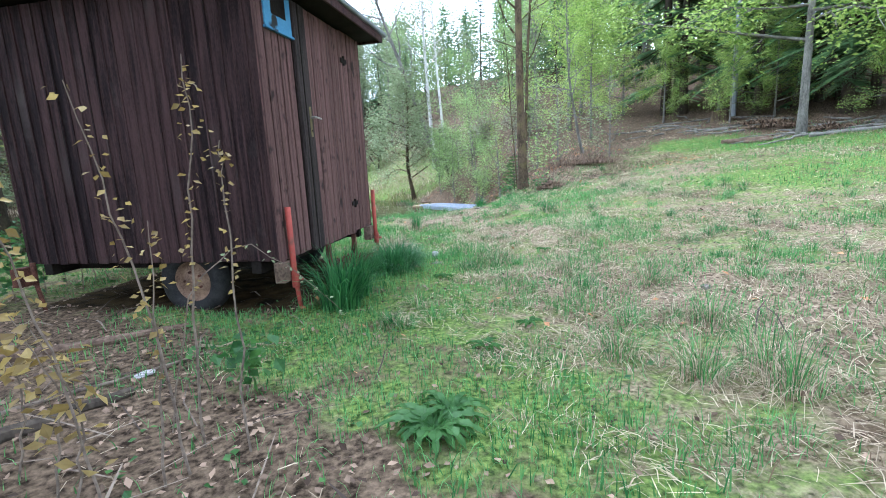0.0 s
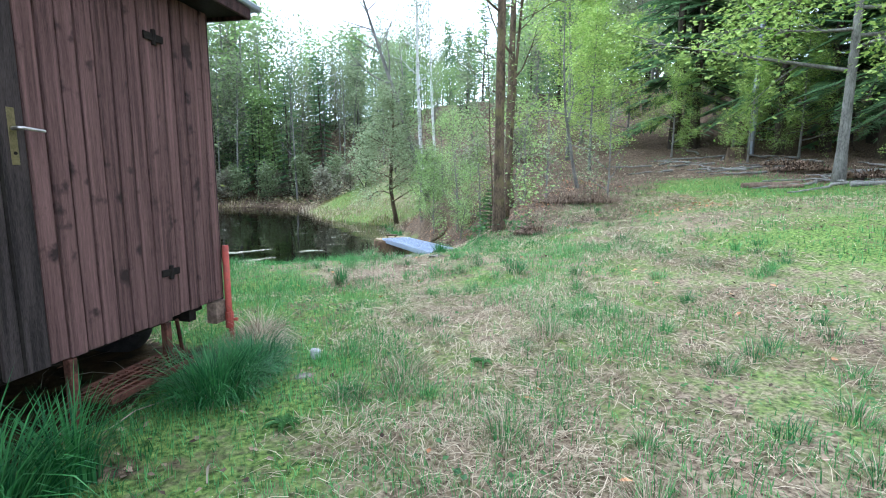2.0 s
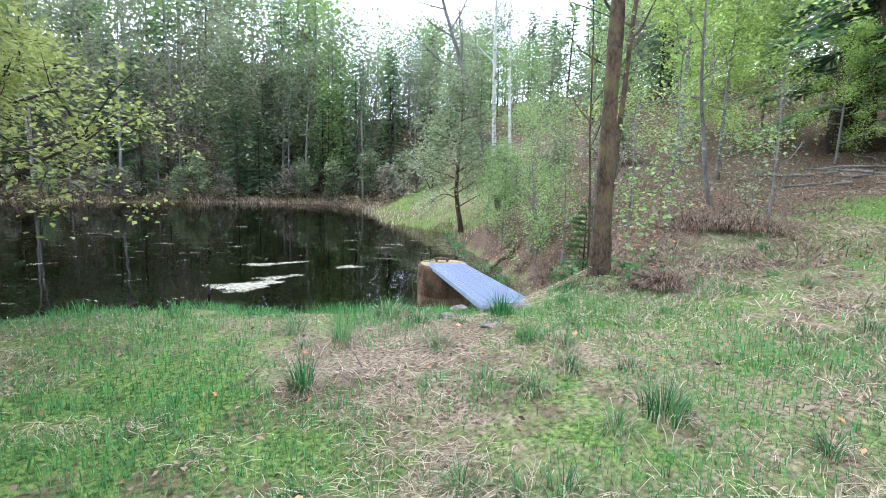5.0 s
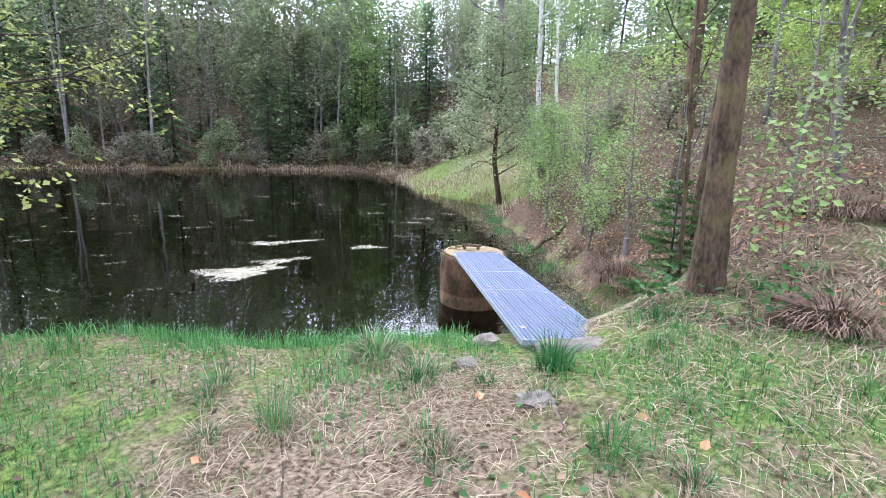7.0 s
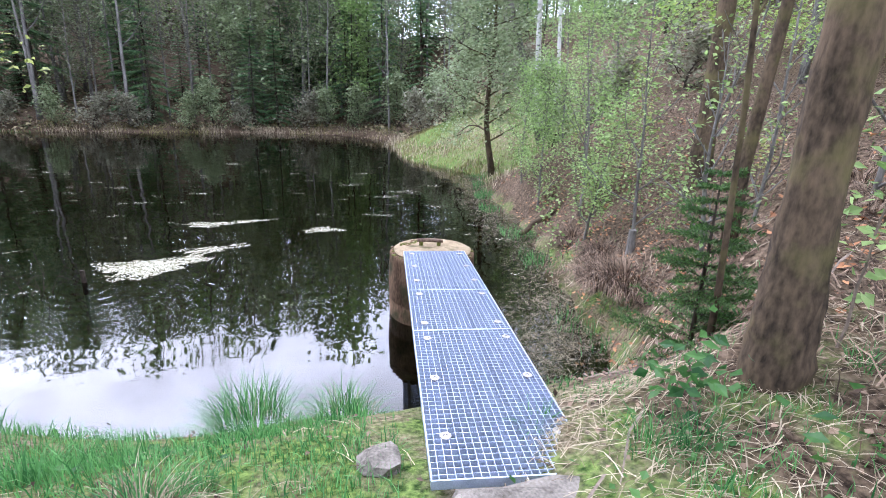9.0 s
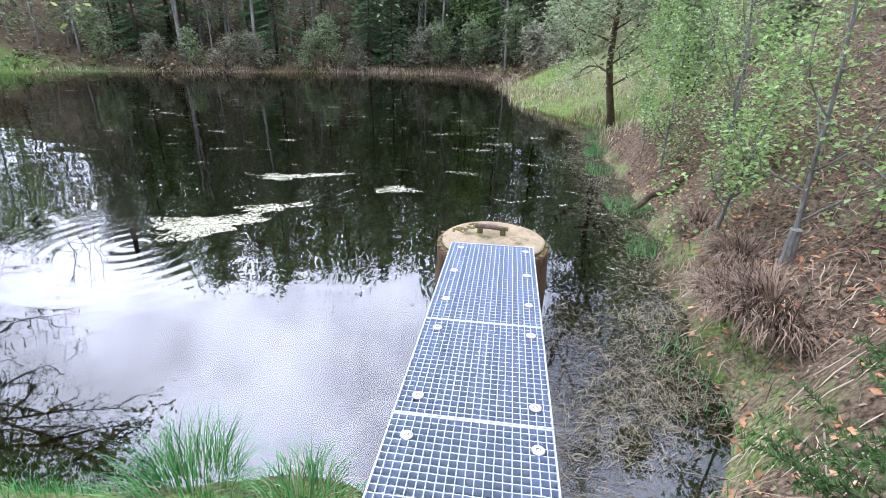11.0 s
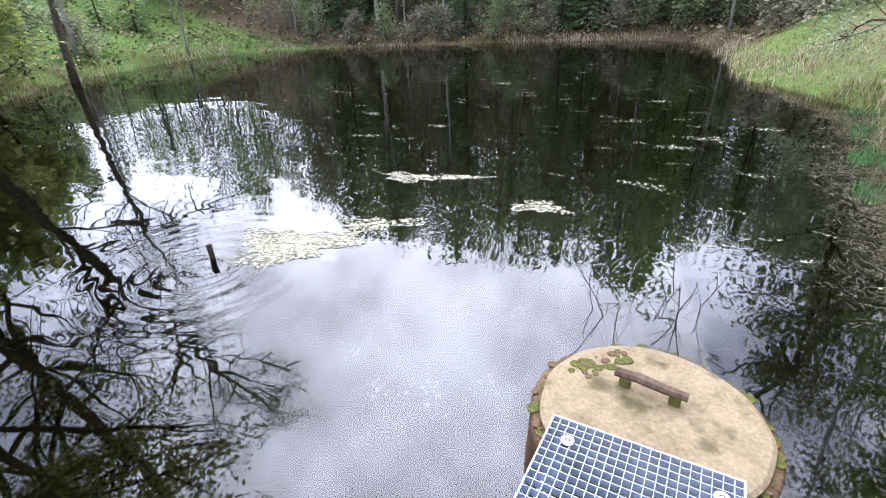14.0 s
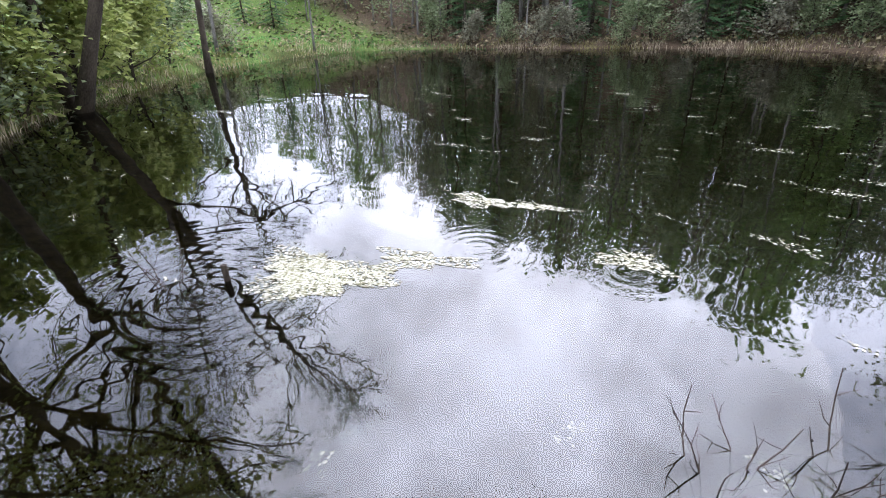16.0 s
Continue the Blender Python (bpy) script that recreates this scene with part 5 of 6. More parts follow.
rng = np.random.default_rng(77)
near = places(rng, 135000, (-1.5, 7.0), (-0.3, 11.6), greenness)
mid = places(rng, 75000, (-2.5, 17), (-0.5, 16), lambda x, y: greenness(x, y) * ((x > 6.5) | (x < -1)))
v1, f1 = blades(rng, *near, 0.07 + 0.07 * lattice(near[0] * 1.3, near[1] * 1.3, 21) ** 2, 0.0065, 0.55)
stuff("meadow_grass", v1, f1, GRASS, "short fresh green meadow grass with gaps", "grass")
v1, f1 = blades(rng, *mid, 0.1, 0.009, 0.6)
stuff("meadow_grass", v1, f1, GRASS, "green grass strip along the wood edge", "grass")
lush = places(rng, 26000, (-0.6, 5.2), (9.3, 11.4), lambda x, y: dry(x, y) * np.clip(1.0 - np.abs(y - 10.25 - 0.15 * np.sin(2 * x)) * 1.2, 0, 1) * (1.5 * lattice(x * 2.2, y * 2.2, 5) - 0.25) * ~((x > 4.2) & (x < 5.6)))
v1, f1 = blades(rng, *lush, 0.06 + 0.16 * lattice(lush[0] * 2.6, lush[1] * 2.6, 9), 0.007, 0.6)
stuff("bank_grass", v1, f1, GRASS, "longer green grass on the pond's edge", "grass")
far = places(rng, 30000, (-30, 9.5), (24, 42), lambda x, y: dry(x, y) * ((x > 4) & (y < 40) & (shore_distance(x, y) < 2.6) | (x < -17) & (shore_distance(x, y) < 8)) * 0.8)
meadow = far[0] < -17
for some, cover, label in ((meadow, GRASS, "bright green grass on the far meadow bank"), (~meadow, TURF, "yellow-green turf along the spit")):
    v1, f1 = blades(rng, far[0][some], far[1][some], 0.16, 0.035, 0.6)
    stuff("shore_grass", v1, f1, cover, label, "grass")
edge = places(rng, 160000, (-30, 10), (13, 50), lambda x, y: (shore_distance(x, y) > -0.1) * (shore_distance(x, y) < 2.6) * ((y > 22) | (x < -10)) * ramp(lattice(x * 0.8, y * 0.8, 33), 0.2, 0.7))
pale = lattice(edge[0] * 0.45, edge[1] * 0.45, 34) + rng.uniform(-0.25, 0.25, len(edge[0])) > 0.56
for some, cover, label in ((pale, STRAW, "bleached tussock grass hanging over the far banks"), (~pale, TURF, "yellow-green tussock grass on the far banks")):
    v1, f1 = blades(rng, edge[0][some], edge[1][some], 0.1 + 0.25 * lattice(edge[0][some] * 1.7, edge[1][some] * 1.7, 35), 0.03, 0.9)
    stuff("bank_tussocks", v1, f1, cover, label, "grass")


def lying(rng, x, y, length, width, lift=0.06, base=None, wild=1.0):
    """Dry stalks that lie criss-cross, each a thin bent strip."""
    n = len(x)
    az = 5.0 * lattice(x * 0.8, y * 0.8, 61) + rng.normal(0, wild, n)
    ln = length * rng.uniform(0.4, 1.3, n)
    dx, dy = np.cos(az) * ln / 2, np.sin(az) * ln / 2
    z0 = (ground_height(x - dx, y - dy) if base is None else base) + rng.uniform(0.0, 0.02, n)
    z1 = (ground_height(x + dx, y + dy) if base is None else base) + rng.uniform(0.0, lift, n)
    zm = np.maximum((z0 + z1) / 2, (ground_height(x, y) if base is None else base) + 0.004) + rng.uniform(0, lift * 0.5, n)
    w = width * rng.uniform(0.5, 1.3, n) / 2
    wx, wy = -np.sin(az) * w, np.cos(az) * w
    bx, by = rng.normal(0, 0.035, n) * ln, rng.normal(0, 0.035, n) * ln
    tw = rng.normal(0, 0.6, n) * w
    q1 = np.stack([np.stack([x - dx - wx, y - dy - wy, z0], 1), np.stack([x - dx + wx, y - dy + wy, z0 + tw], 1), np.stack([x + bx + wx, y + by + wy, zm + tw], 1), np.stack([x + bx - wx, y + by - wy, zm], 1)], 1)
    q2 = np.stack([q1[:, 3], q1[:, 2], np.stack([x + dx + wx * 0.4, y + dy + wy * 0.4, z1], 1), np.stack([x + dx - wx * 0.4, y + dy - wy * 0.4, z1], 1)], 1)
    n4 = np.arange(n)[:, None] * 6
    v = np.stack([q1[:, 0], q1[:, 1], q1[:, 2], q1[:, 3], q2[:, 2], q2[:, 3]], 1).reshape(-1, 3)
    return v, np.concatenate([n4, n4 + 1, n4 + 2, n4 + 3], 1).tolist() + np.concatenate([n4 + 3, n4 + 2, n4 + 4, n4 + 5], 1).tolist()


sx, sy = places(rng, 230000, (-1.0, 8.5), (-0.3, 10.6), lambda x, y: 0.8 * strawness(x, y) ** 1.8)
v1, f1 = lying(rng, sx, sy, 0.13, 0.004, 0.04)
stuff("dry_straw", v1, f1, STRAW, "pale dry straw lying criss-cross in the meadow", "dry grass")
sx, sy = places(rng, 80000, (5, 17), (0, 15), lambda x, y: strawness(x, y) * (x > 6.5))
v1, f1 = lying(rng, sx, sy, 0.17, 0.007, 0.05)
stuff("dry_straw", v1, f1, STRAW, "pale dry straw on the slope to the wood", "dry grass")
sx, sy = places(rng, 42000, (6.2, 12), (8.8, 25), lambda x, y: 0.6 * dry(x, y) * (shore_distance(x, y) < 5) * ramp(lattice(x * 1.5, y * 1.5, 91), 0.25, 0.7))
v1, f1 = lying(rng, sx, sy, 0.2, 0.007, 0.12, None, 2.6)
stuff("dead_fern", v1, f1, LITTER, "brown dead fern stalks on the bank", "dead fern")


def fallen(rng, x, y, size):
    z = ground_height(x, y) + rng.uniform(0.003, 0.03, len(x))
    return leaf_quads(rng, np.stack([x, y, z], 1), size, 0.72, 0.65, -0.1)


sx, sy = places(rng, 85000, (-3.5, 20), (-0.3, 24), lambda x, y: cover_masks(x, y)[1] * dry(x, y) * 0.9 * ~under_trailer(x, y))
sx2, sy2 = places(rng, 3500, (-1, 12), (0.3, 11), lambda x, y: 0.4 * dry(x, y) * ~under_trailer(x, y))
g = Geo().quads(fallen(rng, np.concatenate([sx, sx2]), np.concatenate([sy, sy2]), 0.045))
tagged(new("fallen_leaves", g.mesh("fallen_leaves", LITTER)), "brown curled fallen leaves on the ground", "leaf litter", kind="stuff")
sx, sy = places(rng, 6500, (5.5, 11), (8, 22), lambda x, y: dry(x, y) * ramp(lattice(x * 0.9, y * 0.9, 31), 0.5, 0.8) * ramp(x + 0.3 * y, 9.2, 10.2))
sx2, sy2 = places(rng, 260, (0, 8), (0.5, 10.5), lambda x, y: 0.4 * dry(x, y))
g = Geo().quads(fallen(rng, np.concatenate([sx, sx2]), np.concatenate([sy, sy2]), 0.07))
tagged(new("fallen_leaves", g.mesh("fallen_leaves", LITTER_ORANGE)), "orange fallen beech leaves on the bank", "leaf litter", kind="stuff")
# reeds and undergrowth round the far shores
rx, ry = places(rng, 90000, (-30, 9), (12, 52), lambda x, y: (np.abs(shore_distance(x, y) - 0.4) < 0.75) * ((y > 27) | (x < -9)) * ramp(lattice(x * 0.7, y * 0.7, 51), 0.35, 0.8))
v1, f1 = blades(rng, rx, ry, 0.15 + 0.45 * lattice(rx * 1.3, ry * 1.3, 53), 0.03, 0.5)
stuff("shore_reeds", v1, f1, STRAW, "dry pale reeds along the far shore", "reeds")
ux, uy = places(rng, 150000, (-40, 14), (13, 62), lambda x, y: (shore_distance(x, y) > 0.6) * (shore_distance(x, y) < 13) * ((y > 38) | (x < -10)) * 0.45 * lattice(x * 0.5, y * 0.5, 52))
g = Geo().quads(leaf_quads(rng, np.stack([ux, uy, ground_height(ux, uy) + rng.uniform(0.02, 0.7, len(ux)) ** 2], 1), 0.3, 0.4, 0.6, 0.0))
tagged(new("undergrowth", g.mesh("undergrowth", surface("mixed_undergrowth", (0.05, 0.07, 0.03), (0.34, 0.28, 0.16), 0.3, 2, 0.8, 0, (0.2, 0.8), island=0.8))), "brown and dark green undergrowth on the wood floor", "undergrowth", kind="stuff")
# twigs in the litter
sx, sy = places(rng, 2600, (-3.0, 19), (0.5, 20), lambda x, y: np.clip(cover_masks(x, y)[1], 0.05, 1) * dry(x, y))
v1, f1 = lying(rng, sx, sy, 0.5, 0.012, 0.08)
stuff("fallen_twigs", v1, f1, TWIG, "thin dry twigs scattered on the ground", "twigs")
# low green herbs between the grass
hx, hy = places(rng, 5000, (-1, 9), (0.4, 11), lambda x, y: dry(x, y) * ramp(lattice(x * 1.6, y * 1.6, 41), 0.5, 0.75) * ~under_trailer(x, y))
g = Geo().quads(leaf_quads(rng, np.stack([hx, hy, ground_height(hx, hy) + rng.uniform(0.01, 0.06, len(hx))], 1), 0.045, 0.7, 0.8, 0.0))
tagged(new("meadow_herbs", g.mesh("meadow_herbs", HERB)), "small round-leaved green herbs in the meadow", "herbs", kind="stuff")
mx, my = places(rng, 16000, (-2, 6.5), (1, 8), lambda x, y: 0.9 * np.exp(-((x + 0.35) ** 2 / 0.12 + (y - 2.9) ** 2 / 0.25)))
mx, my = mx[:420], my[:420]
g = Geo().quads(leaf_quads(rng, np.stack([mx, my, ground_height(mx, my) + rng.uniform(0.01, 0.1, len(mx))], 1), 0.05, 0.6, 0.8, 0.0))
tagged(new("nettle_patch", g.mesh("nettle_patch", HERB)), "low green nettles in front of the trailer", "herbs", kind="stuff")


# ---- tufts and single plants ----
def tuft(name, x, y, count, height, width, spread, material, label, lean=0.6, dead=0, category="grass tuft", group="", dead_len=0.3):
    rng = np.random.default_rng(int(x * 1000 + y * 77) % 100000)
    t = thing(name, pose(x, y, high(x, y)), label, category, group)
    a, r = rng.uniform(0, 2 * np.pi, count), spread * np.sqrt(rng.random(count))
    bx, by = np.cos(a) * r, np.sin(a) * r
    v, f = arching(rng, bx, by, height, width, lean, spread)
    part("foliage", Geo().add(v, f), material, t)
    if dead:
        a, r = rng.uniform(0, 2 * np.pi, dead), spread * np.sqrt(rng.random(dead))
        v, f = arching(rng, np.cos(a) * r, np.sin(a) * r, dead_len, width * 0.7, 1.5, spread)
        part("dead_foliage", Geo().add(v, f), STRAW, t, "bleached dead blades")
    return t


def arching(rng, bx, by, height, width, lean, spread):
    n, k = len(bx), 4
    out = np.arctan2(by, bx) + rng.normal(0, 0.5, n)
    h = height * rng.uniform(0.55, 1.15, n)
    bend = np.abs(rng.normal(lean, 0.3 * lean, n)) * (0.4 + np.hypot(bx, by) / (spread + 1e-6))
    v = np.zeros((n, 2 * k + 1, 3))
    ang, px, py, pz = 0.12 * bend, bx.copy(), by.copy(), np.full(n, -0.03)
    wa = out + np.pi / 2
    for i in range(k + 1):
        w = width * (1 - 0.2 * i) / 2
        if i < k:
            v[:, 2 * i] = np.stack([px - np.cos(wa) * w, py - np.sin(wa) * w, pz], 1)
            v[:, 2 * i + 1] = np.stack([px + np.cos(wa) * w, py + np.sin(wa) * w, pz], 1)
        else:
            v[:, 2 * k] = np.stack([px, py, pz], 1)
        st = h / k
        px, py, pz = px + np.cos(out) * np.sin(ang) * st, py + np.sin(out) * np.sin(ang) * st, pz + np.cos(ang) * st
        ang = np.minimum(ang + bend * 0.55, 2.2)
        pz = np.maximum(pz, 0.008)
    i = np.arange(n)[:, None] * (2 * k + 1)
    f = []
    for j in range(k - 1):
        f += np.concatenate([i + 2 * j, i + 2 * j + 1, i + 2 * j + 3, i + 2 * j + 2], 1).tolist()
    f += np.concatenate([i + 2 * k - 2, i + 2 * k - 1, i + 2 * k], 1).tolist()
    return v.reshape(-1, 3), f


tuft("sedge_tuft", 0.52, 3.32, 300, 0.66, 0.016, 0.18, SEDGE, "large blue-green sedge tuft beside the trailer's jack", 0.65)
tuft("sedge_tuft", 0.72, 3.62, 130, 0.55, 0.014, 0.13, SEDGE, "blue-green sedge tuft under the trailer's door", 0.5)
tuft("sedge_tuft", 1.28, 4.5, 1100, 0.46, 0.009, 0.27, SEDGE, "tall green grass tuft on a brown dead base", 0.8, 200, dead_len=0.3)
tuft("sedge_tuft", 1.5, 4.85, 800, 0.4, 0.009, 0.25, SEDGE, "green grass tuft by the trailer's corner", 0.9, 120)
tuft("sedge_tuft", 1.56, 5.42, 60, 0.3, 0.008, 0.16, SEDGE, "tuft of bleached straw at the trailer's red jack", 0.9, 800, dead_len=0.48)
tuft("sedge_tuft", 2.61, 7.75, 110, 0.34, 0.008, 0.1, SEDGE, "upright dark sedge tuft in the grass", 0.4, 160)
tuft("sedge_tuft", 2.87, 8.68, 110, 0.38, 0.004, 0.09, GRASS, "dark rush tuft on bare soil", 0.35, 160)
tuft("sedge_tuft", 3.68, 9.12, 110, 0.24, 0.007, 0.12, SEDGE, "low dark rush tuft on bare soil", 0.6, 90)
tuft("sedge_tuft", 3.4, 9.6, 160, 0.3, 0.008, 0.16, GRASS, "straw-coloured grass tuft on the bank", 0.8, 240)
tuft("sedge_tuft", 4.56, 9.1, 150, 0.3, 0.012, 0.11, SEDGE, "bluish sedge tuft before the footbridge", 0.6)
tuft("sedge_tuft", 4.52, 8.14, 150, 0.2, 0.007, 0.11, GRASS, "bright green grass tuft in the meadow", 0.5)
tuft("sedge_tuft", 4.81, 6.66, 130, 0.3, 0.008, 0.14, SEDGE, "green sedge tuft on the slope", 0.6, 60)
tuft("sedge_tuft", 3.3, 11.25, 420, 0.42, 0.008, 0.3, GRASS, "lush green grass tuft at the water's edge", 0.7, 60)
tuft("sedge_tuft", 4.0, 11.2, 260, 0.34, 0.008, 0.25, GRASS, "lush green grass tuft beside the footbridge", 0.8, 90)
for k, (x, y) in enumerate([(2.38, 0.55), (2.53, 0.82), (2.15, 0.9), (2.81, 1.41), (1.95, 1.35), (3.14, 2.35), (2.9, 3.2), (3.9, 4.4), (2.6, 4.3)]):
    tuft("rush_tuft", x, y, 60, 0.4 if k < 4 else 0.26, 0.006, 0.13, GRASS, "thin upright rush tuft among straw", 0.45, 150, "rush tuft", "rush tufts in the meadow", 0.36)
rng2 = np.random.default_rng(5)
for k in range(120):
    x, y = rng2.uniform(0.6, 8.5), rng2.uniform(1.2, 10.2)
    if not dry(np.array([x]), np.array([y]))[0] or under_trailer(np.array([x]), np.array([y]))[0] or (x < 1.5 and y > 3):
        continue
    tuft("grass_tuft", x, y, 70, rng2.uniform(0.12, 0.24), 0.006, rng2.uniform(0.06, 0.12), GRASS if k % 3 else SEDGE, "small grass tuft in the meadow", 0.7, 60 if k % 2 else 0, "grass tuft", "small tufts of the meadow", 0.26)


def rosette(name, x, y, count, length, label, material=HERB, up=0.5):
    rng = np.random.default_rng(int(x * 500 + y * 31))
    t = thing(name, pose(x, y, high(x, y)), label, "weed")
    for k in range(count):
        az, ln = k * 2.4 + rng.uniform(-0.3, 0.3), length * rng.uniform(0.6, 1.1)
        g = Geo()
        n = 9
        c = np.array([(s * ln * math.cos(az), s * ln * math.sin(az), ln * (up * s - (up + 0.15) * 0.75 * s * s)) for s in np.linspace(0.02, 1, n)])
        side = np.array([-math.sin(az), math.cos(az), 0])
        w = np.array([(0.12 + 0.5 * math.sin(math.pi * s ** 0.8)) * (1.0 if i % 2 else 0.55) for i, s in enumerate(np.linspace(0.02, 1, n))]) * ln * 0.24
        w[-1] = 0.002
        v = np.concatenate([c + side * w[:, None] + np.array([0, 0, 0.012]), c, c - side * w[:, None] + np.array([0, 0, 0.012])])
        g.add(v, [(i, i + 1, n + i + 1, n + i) for i in range(n - 1)] + [(n + i, n + i + 1, 2 * n + i + 1, 2 * n + i) for i in range(n - 1)])
        part("leaf", g, material, t)
    return t


rosette("thistle", 0.61, 1.01, 26, 0.27, "dark green thistle rosette with jagged leaves", up=0.9)
rosette("thistle", 0.74, 1.12, 16, 0.2, "smaller dark green thistle rosette beside another", up=1.0)
rosette("dock_plant", 1.27, 1.84, 12, 0.14, "green dock rosette in the grass", up=1.1)
rosette("dock_plant", 1.75, 2.1, 10, 0.12, "green dock rosette by the straw", up=1.0)
rosette("dock_plant", 1.72, 3.9, 14, 0.13, "green leafy rosette on mossy ground", up=1.0)
rosette("dock_plant", 4.1, 9.0, 10, 0.09, "small green rosette before the footbridge", up=1.0)
rosette("dock_plant", 3.2, 4.2, 10, 0.11, "small green rosette in dry straw", up=1.0)


def leafy_stem(name, path, radius, leaves, size, bark, leaf, label, seed, spread=0.05, category="sapling"):
    rng = np.random.default_rng(seed)
    p = np.array(path, float)
    s = np.linspace(0, 1, 14)
    seg = np.linspace(0, 1, len(p))
    p = np.stack([np.interp(s, seg, p[:, i]) for i in range(3)], 1) + rng.normal(0, 0.006, (14, 3))
    base = p[0].copy()
    t = thing(name, pose(*base), label, category)
    p -= base
    p[0, 2] -= 0.05
    part("stem", Geo().tube(p, np.linspace(radius, radius * 0.3, 14), 5), bark, t)
    u = rng.uniform(0.25, 1.0, leaves) ** 0.8
    at = np.stack([np.interp(u, s, p[:, i]) for i in range(3)], 1) + rng.normal(0, spread, (leaves, 3))
    part("foliage", Geo().quads(leaf_quads(rng, at, size, 0.2, 0.65, 0.25)), leaf, t)
    return t


leafy_stem("maple_seedling", [(-0.42, 1.35, 0), (-0.38, 1.36, 0.7), (-0.3, 1.33, 1.3), (-0.28, 1.3, 1.75)], 0.007, 60, 0.038, TWIG, LEAF_OCHRE, "thin upright seedling with ochre young leaves", 1, 0.025)
leafy_stem("maple_seedling", [(-0.45, 1.15, 0), (-0.5, 1.2, 0.6), (-0.58, 1.22, 1.1), (-0.67, 1.22, 1.62)], 0.007, 62, 0.038, TWIG, LEAF_OCHRE, "thin leaning seedling with ochre young leaves", 2, 0.03)
leafy_stem("maple_seedling", [(-0.22, 1.2, 0), (-0.2, 1.28, 0.7), (-0.19, 1.3, 1.2), (-0.17, 1.3, 1.4)], 0.006, 40, 0.038, TWIG, LEAF_OCHRE, "short seedling with ochre leaves at its tip", 3, 0.02)
leafy_stem("maple_seedling", [(-0.72, 1.0, 0), (-0.78, 1.0, 0.6), (-0.86, 1.0, 1.1), (-0.9, 0.98, 1.3)], 0.006, 50, 0.04, TWIG, LEAF_OCHRE, "arching seedling with ochre leaves", 4, 0.03)
leafy_stem("maple_seedling", [(-0.55, 1.1, 0), (-0.5, 1.2, 0.6), (-0.48, 1.25, 1.08)], 0.006, 34, 0.04, TWIG, LEAF_OCHRE, "low seedling with large ochre leaves", 6, 0.03)
leafy_stem("bramble_cane", [(-0.6, 1.6, 0), (-0.4, 1.5, 0.75), (-0.15, 1.5, 0.95), (0.1, 1.52, 0.75), (0.3, 1.55, 0.5)], 0.004, 26, 0.025, TWIG, LEAF_PALE, "arching thin bramble cane with tiny buds", 7, 0.012, "bramble")
leafy_stem("hazel_shoot", [(-0.24, 1.85, 0), (-0.22, 1.86, 0.2), (-0.2, 1.86, 0.34)], 0.006, 46, 0.1, TWIG, HERB, "low shoot with broad green leaves", 8, 0.06)
for k, (x, y) in enumerate([(-0.95, 1.2), (-0.8, 0.95), (-1.15, 1.4)]):
    leafy_stem("bramble_cane", [(x, y, 0), (x + 0.05, y + 0.1, 0.4), (x - 0.05, y + 0.1, 0.75)], 0.006, 36, 0.07, TWIG, LEAF_OCHRE, "thin dark shoot with yellowish leaves", 20 + k, 0.06, "bramble")
for k, (x, y, h, lf) in enumerate([(6.7, 9.75, 0.9, LEAF_FRESH), (6.5, 9.95, 1.3, LEAF_FRESH), (7.2, 10.2, 1.6, LEAF_FRESH), (7.8, 10.8, 1.8, LEAF_PALE), (8.6, 10.2, 1.7, LEAF_PALE), (9.3, 11.4, 2.0, LEAF_PALE), (5.7, 9.75, 0.35, HERB), (6.1, 9.2, 0.3, HERB), (6.9, 15.6, 1.2, LEAF_FRESH), (7.5, 19.6, 1.6, LEAF_FRESH), (7.8, 22, 1.6, LEAF_FRESH)]):
    x2, y2 = x + 0.1 * math.sin(k), y + 0.1 * math.cos(k)
    z = high(x, y)
    leafy_stem("young_shoot", [(x, y, z), (x2, y2, z + h * 0.5), (x + 0.15 * math.sin(2 * k), y, z + h)], 0.008, int(70 + 40 * h), 0.075, TWIG, lf, "thin young shoot with fresh green leaves", 40 + k, 0.12)


for k in range(20):
    x, y = rng2.uniform(7.0, 9.6), rng2.uniform(13.4, 20.5)
    h, z = rng2.uniform(0.5, 1.7), high(x, y)
    if blocked(x, y):
        continue
    leafy_stem("young_shoot", [(x, y, z), (x + rng2.uniform(-0.12, 0.12), y, z + h * 0.5), (x + rng2.uniform(-0.2, 0.2), y + 0.1, z + h)], 0.008, int(50 + 70 * h), 0.07, TWIG, LEAF_FRESH if k % 3 else LEAF_YELLOW, "thin young shoot with fresh green leaves", 80 + k, 0.13)
# weeds added behind the trailer to keep light from its underside
for k in range(16):
    a, b = -0.2 + 2.9 * k / 15, TL + 0.35 + rng2.uniform(-0.1, 0.4)
    x, y = 0.047 + a * TU.x - b * TU.y, 3.404 + a * TU.y + b * TU.x
    leafy_stem("tall_weed", [(x, y, high(x, y)), (x, y + 0.05, high(x, y) + 0.4), (x + 0.08, y, high(x, y) + 0.75)], 0.006, 90, 0.09, TWIG, HERB, "tall dark green weed added behind the trailer to block light", 140 + k, 0.14, "weed")


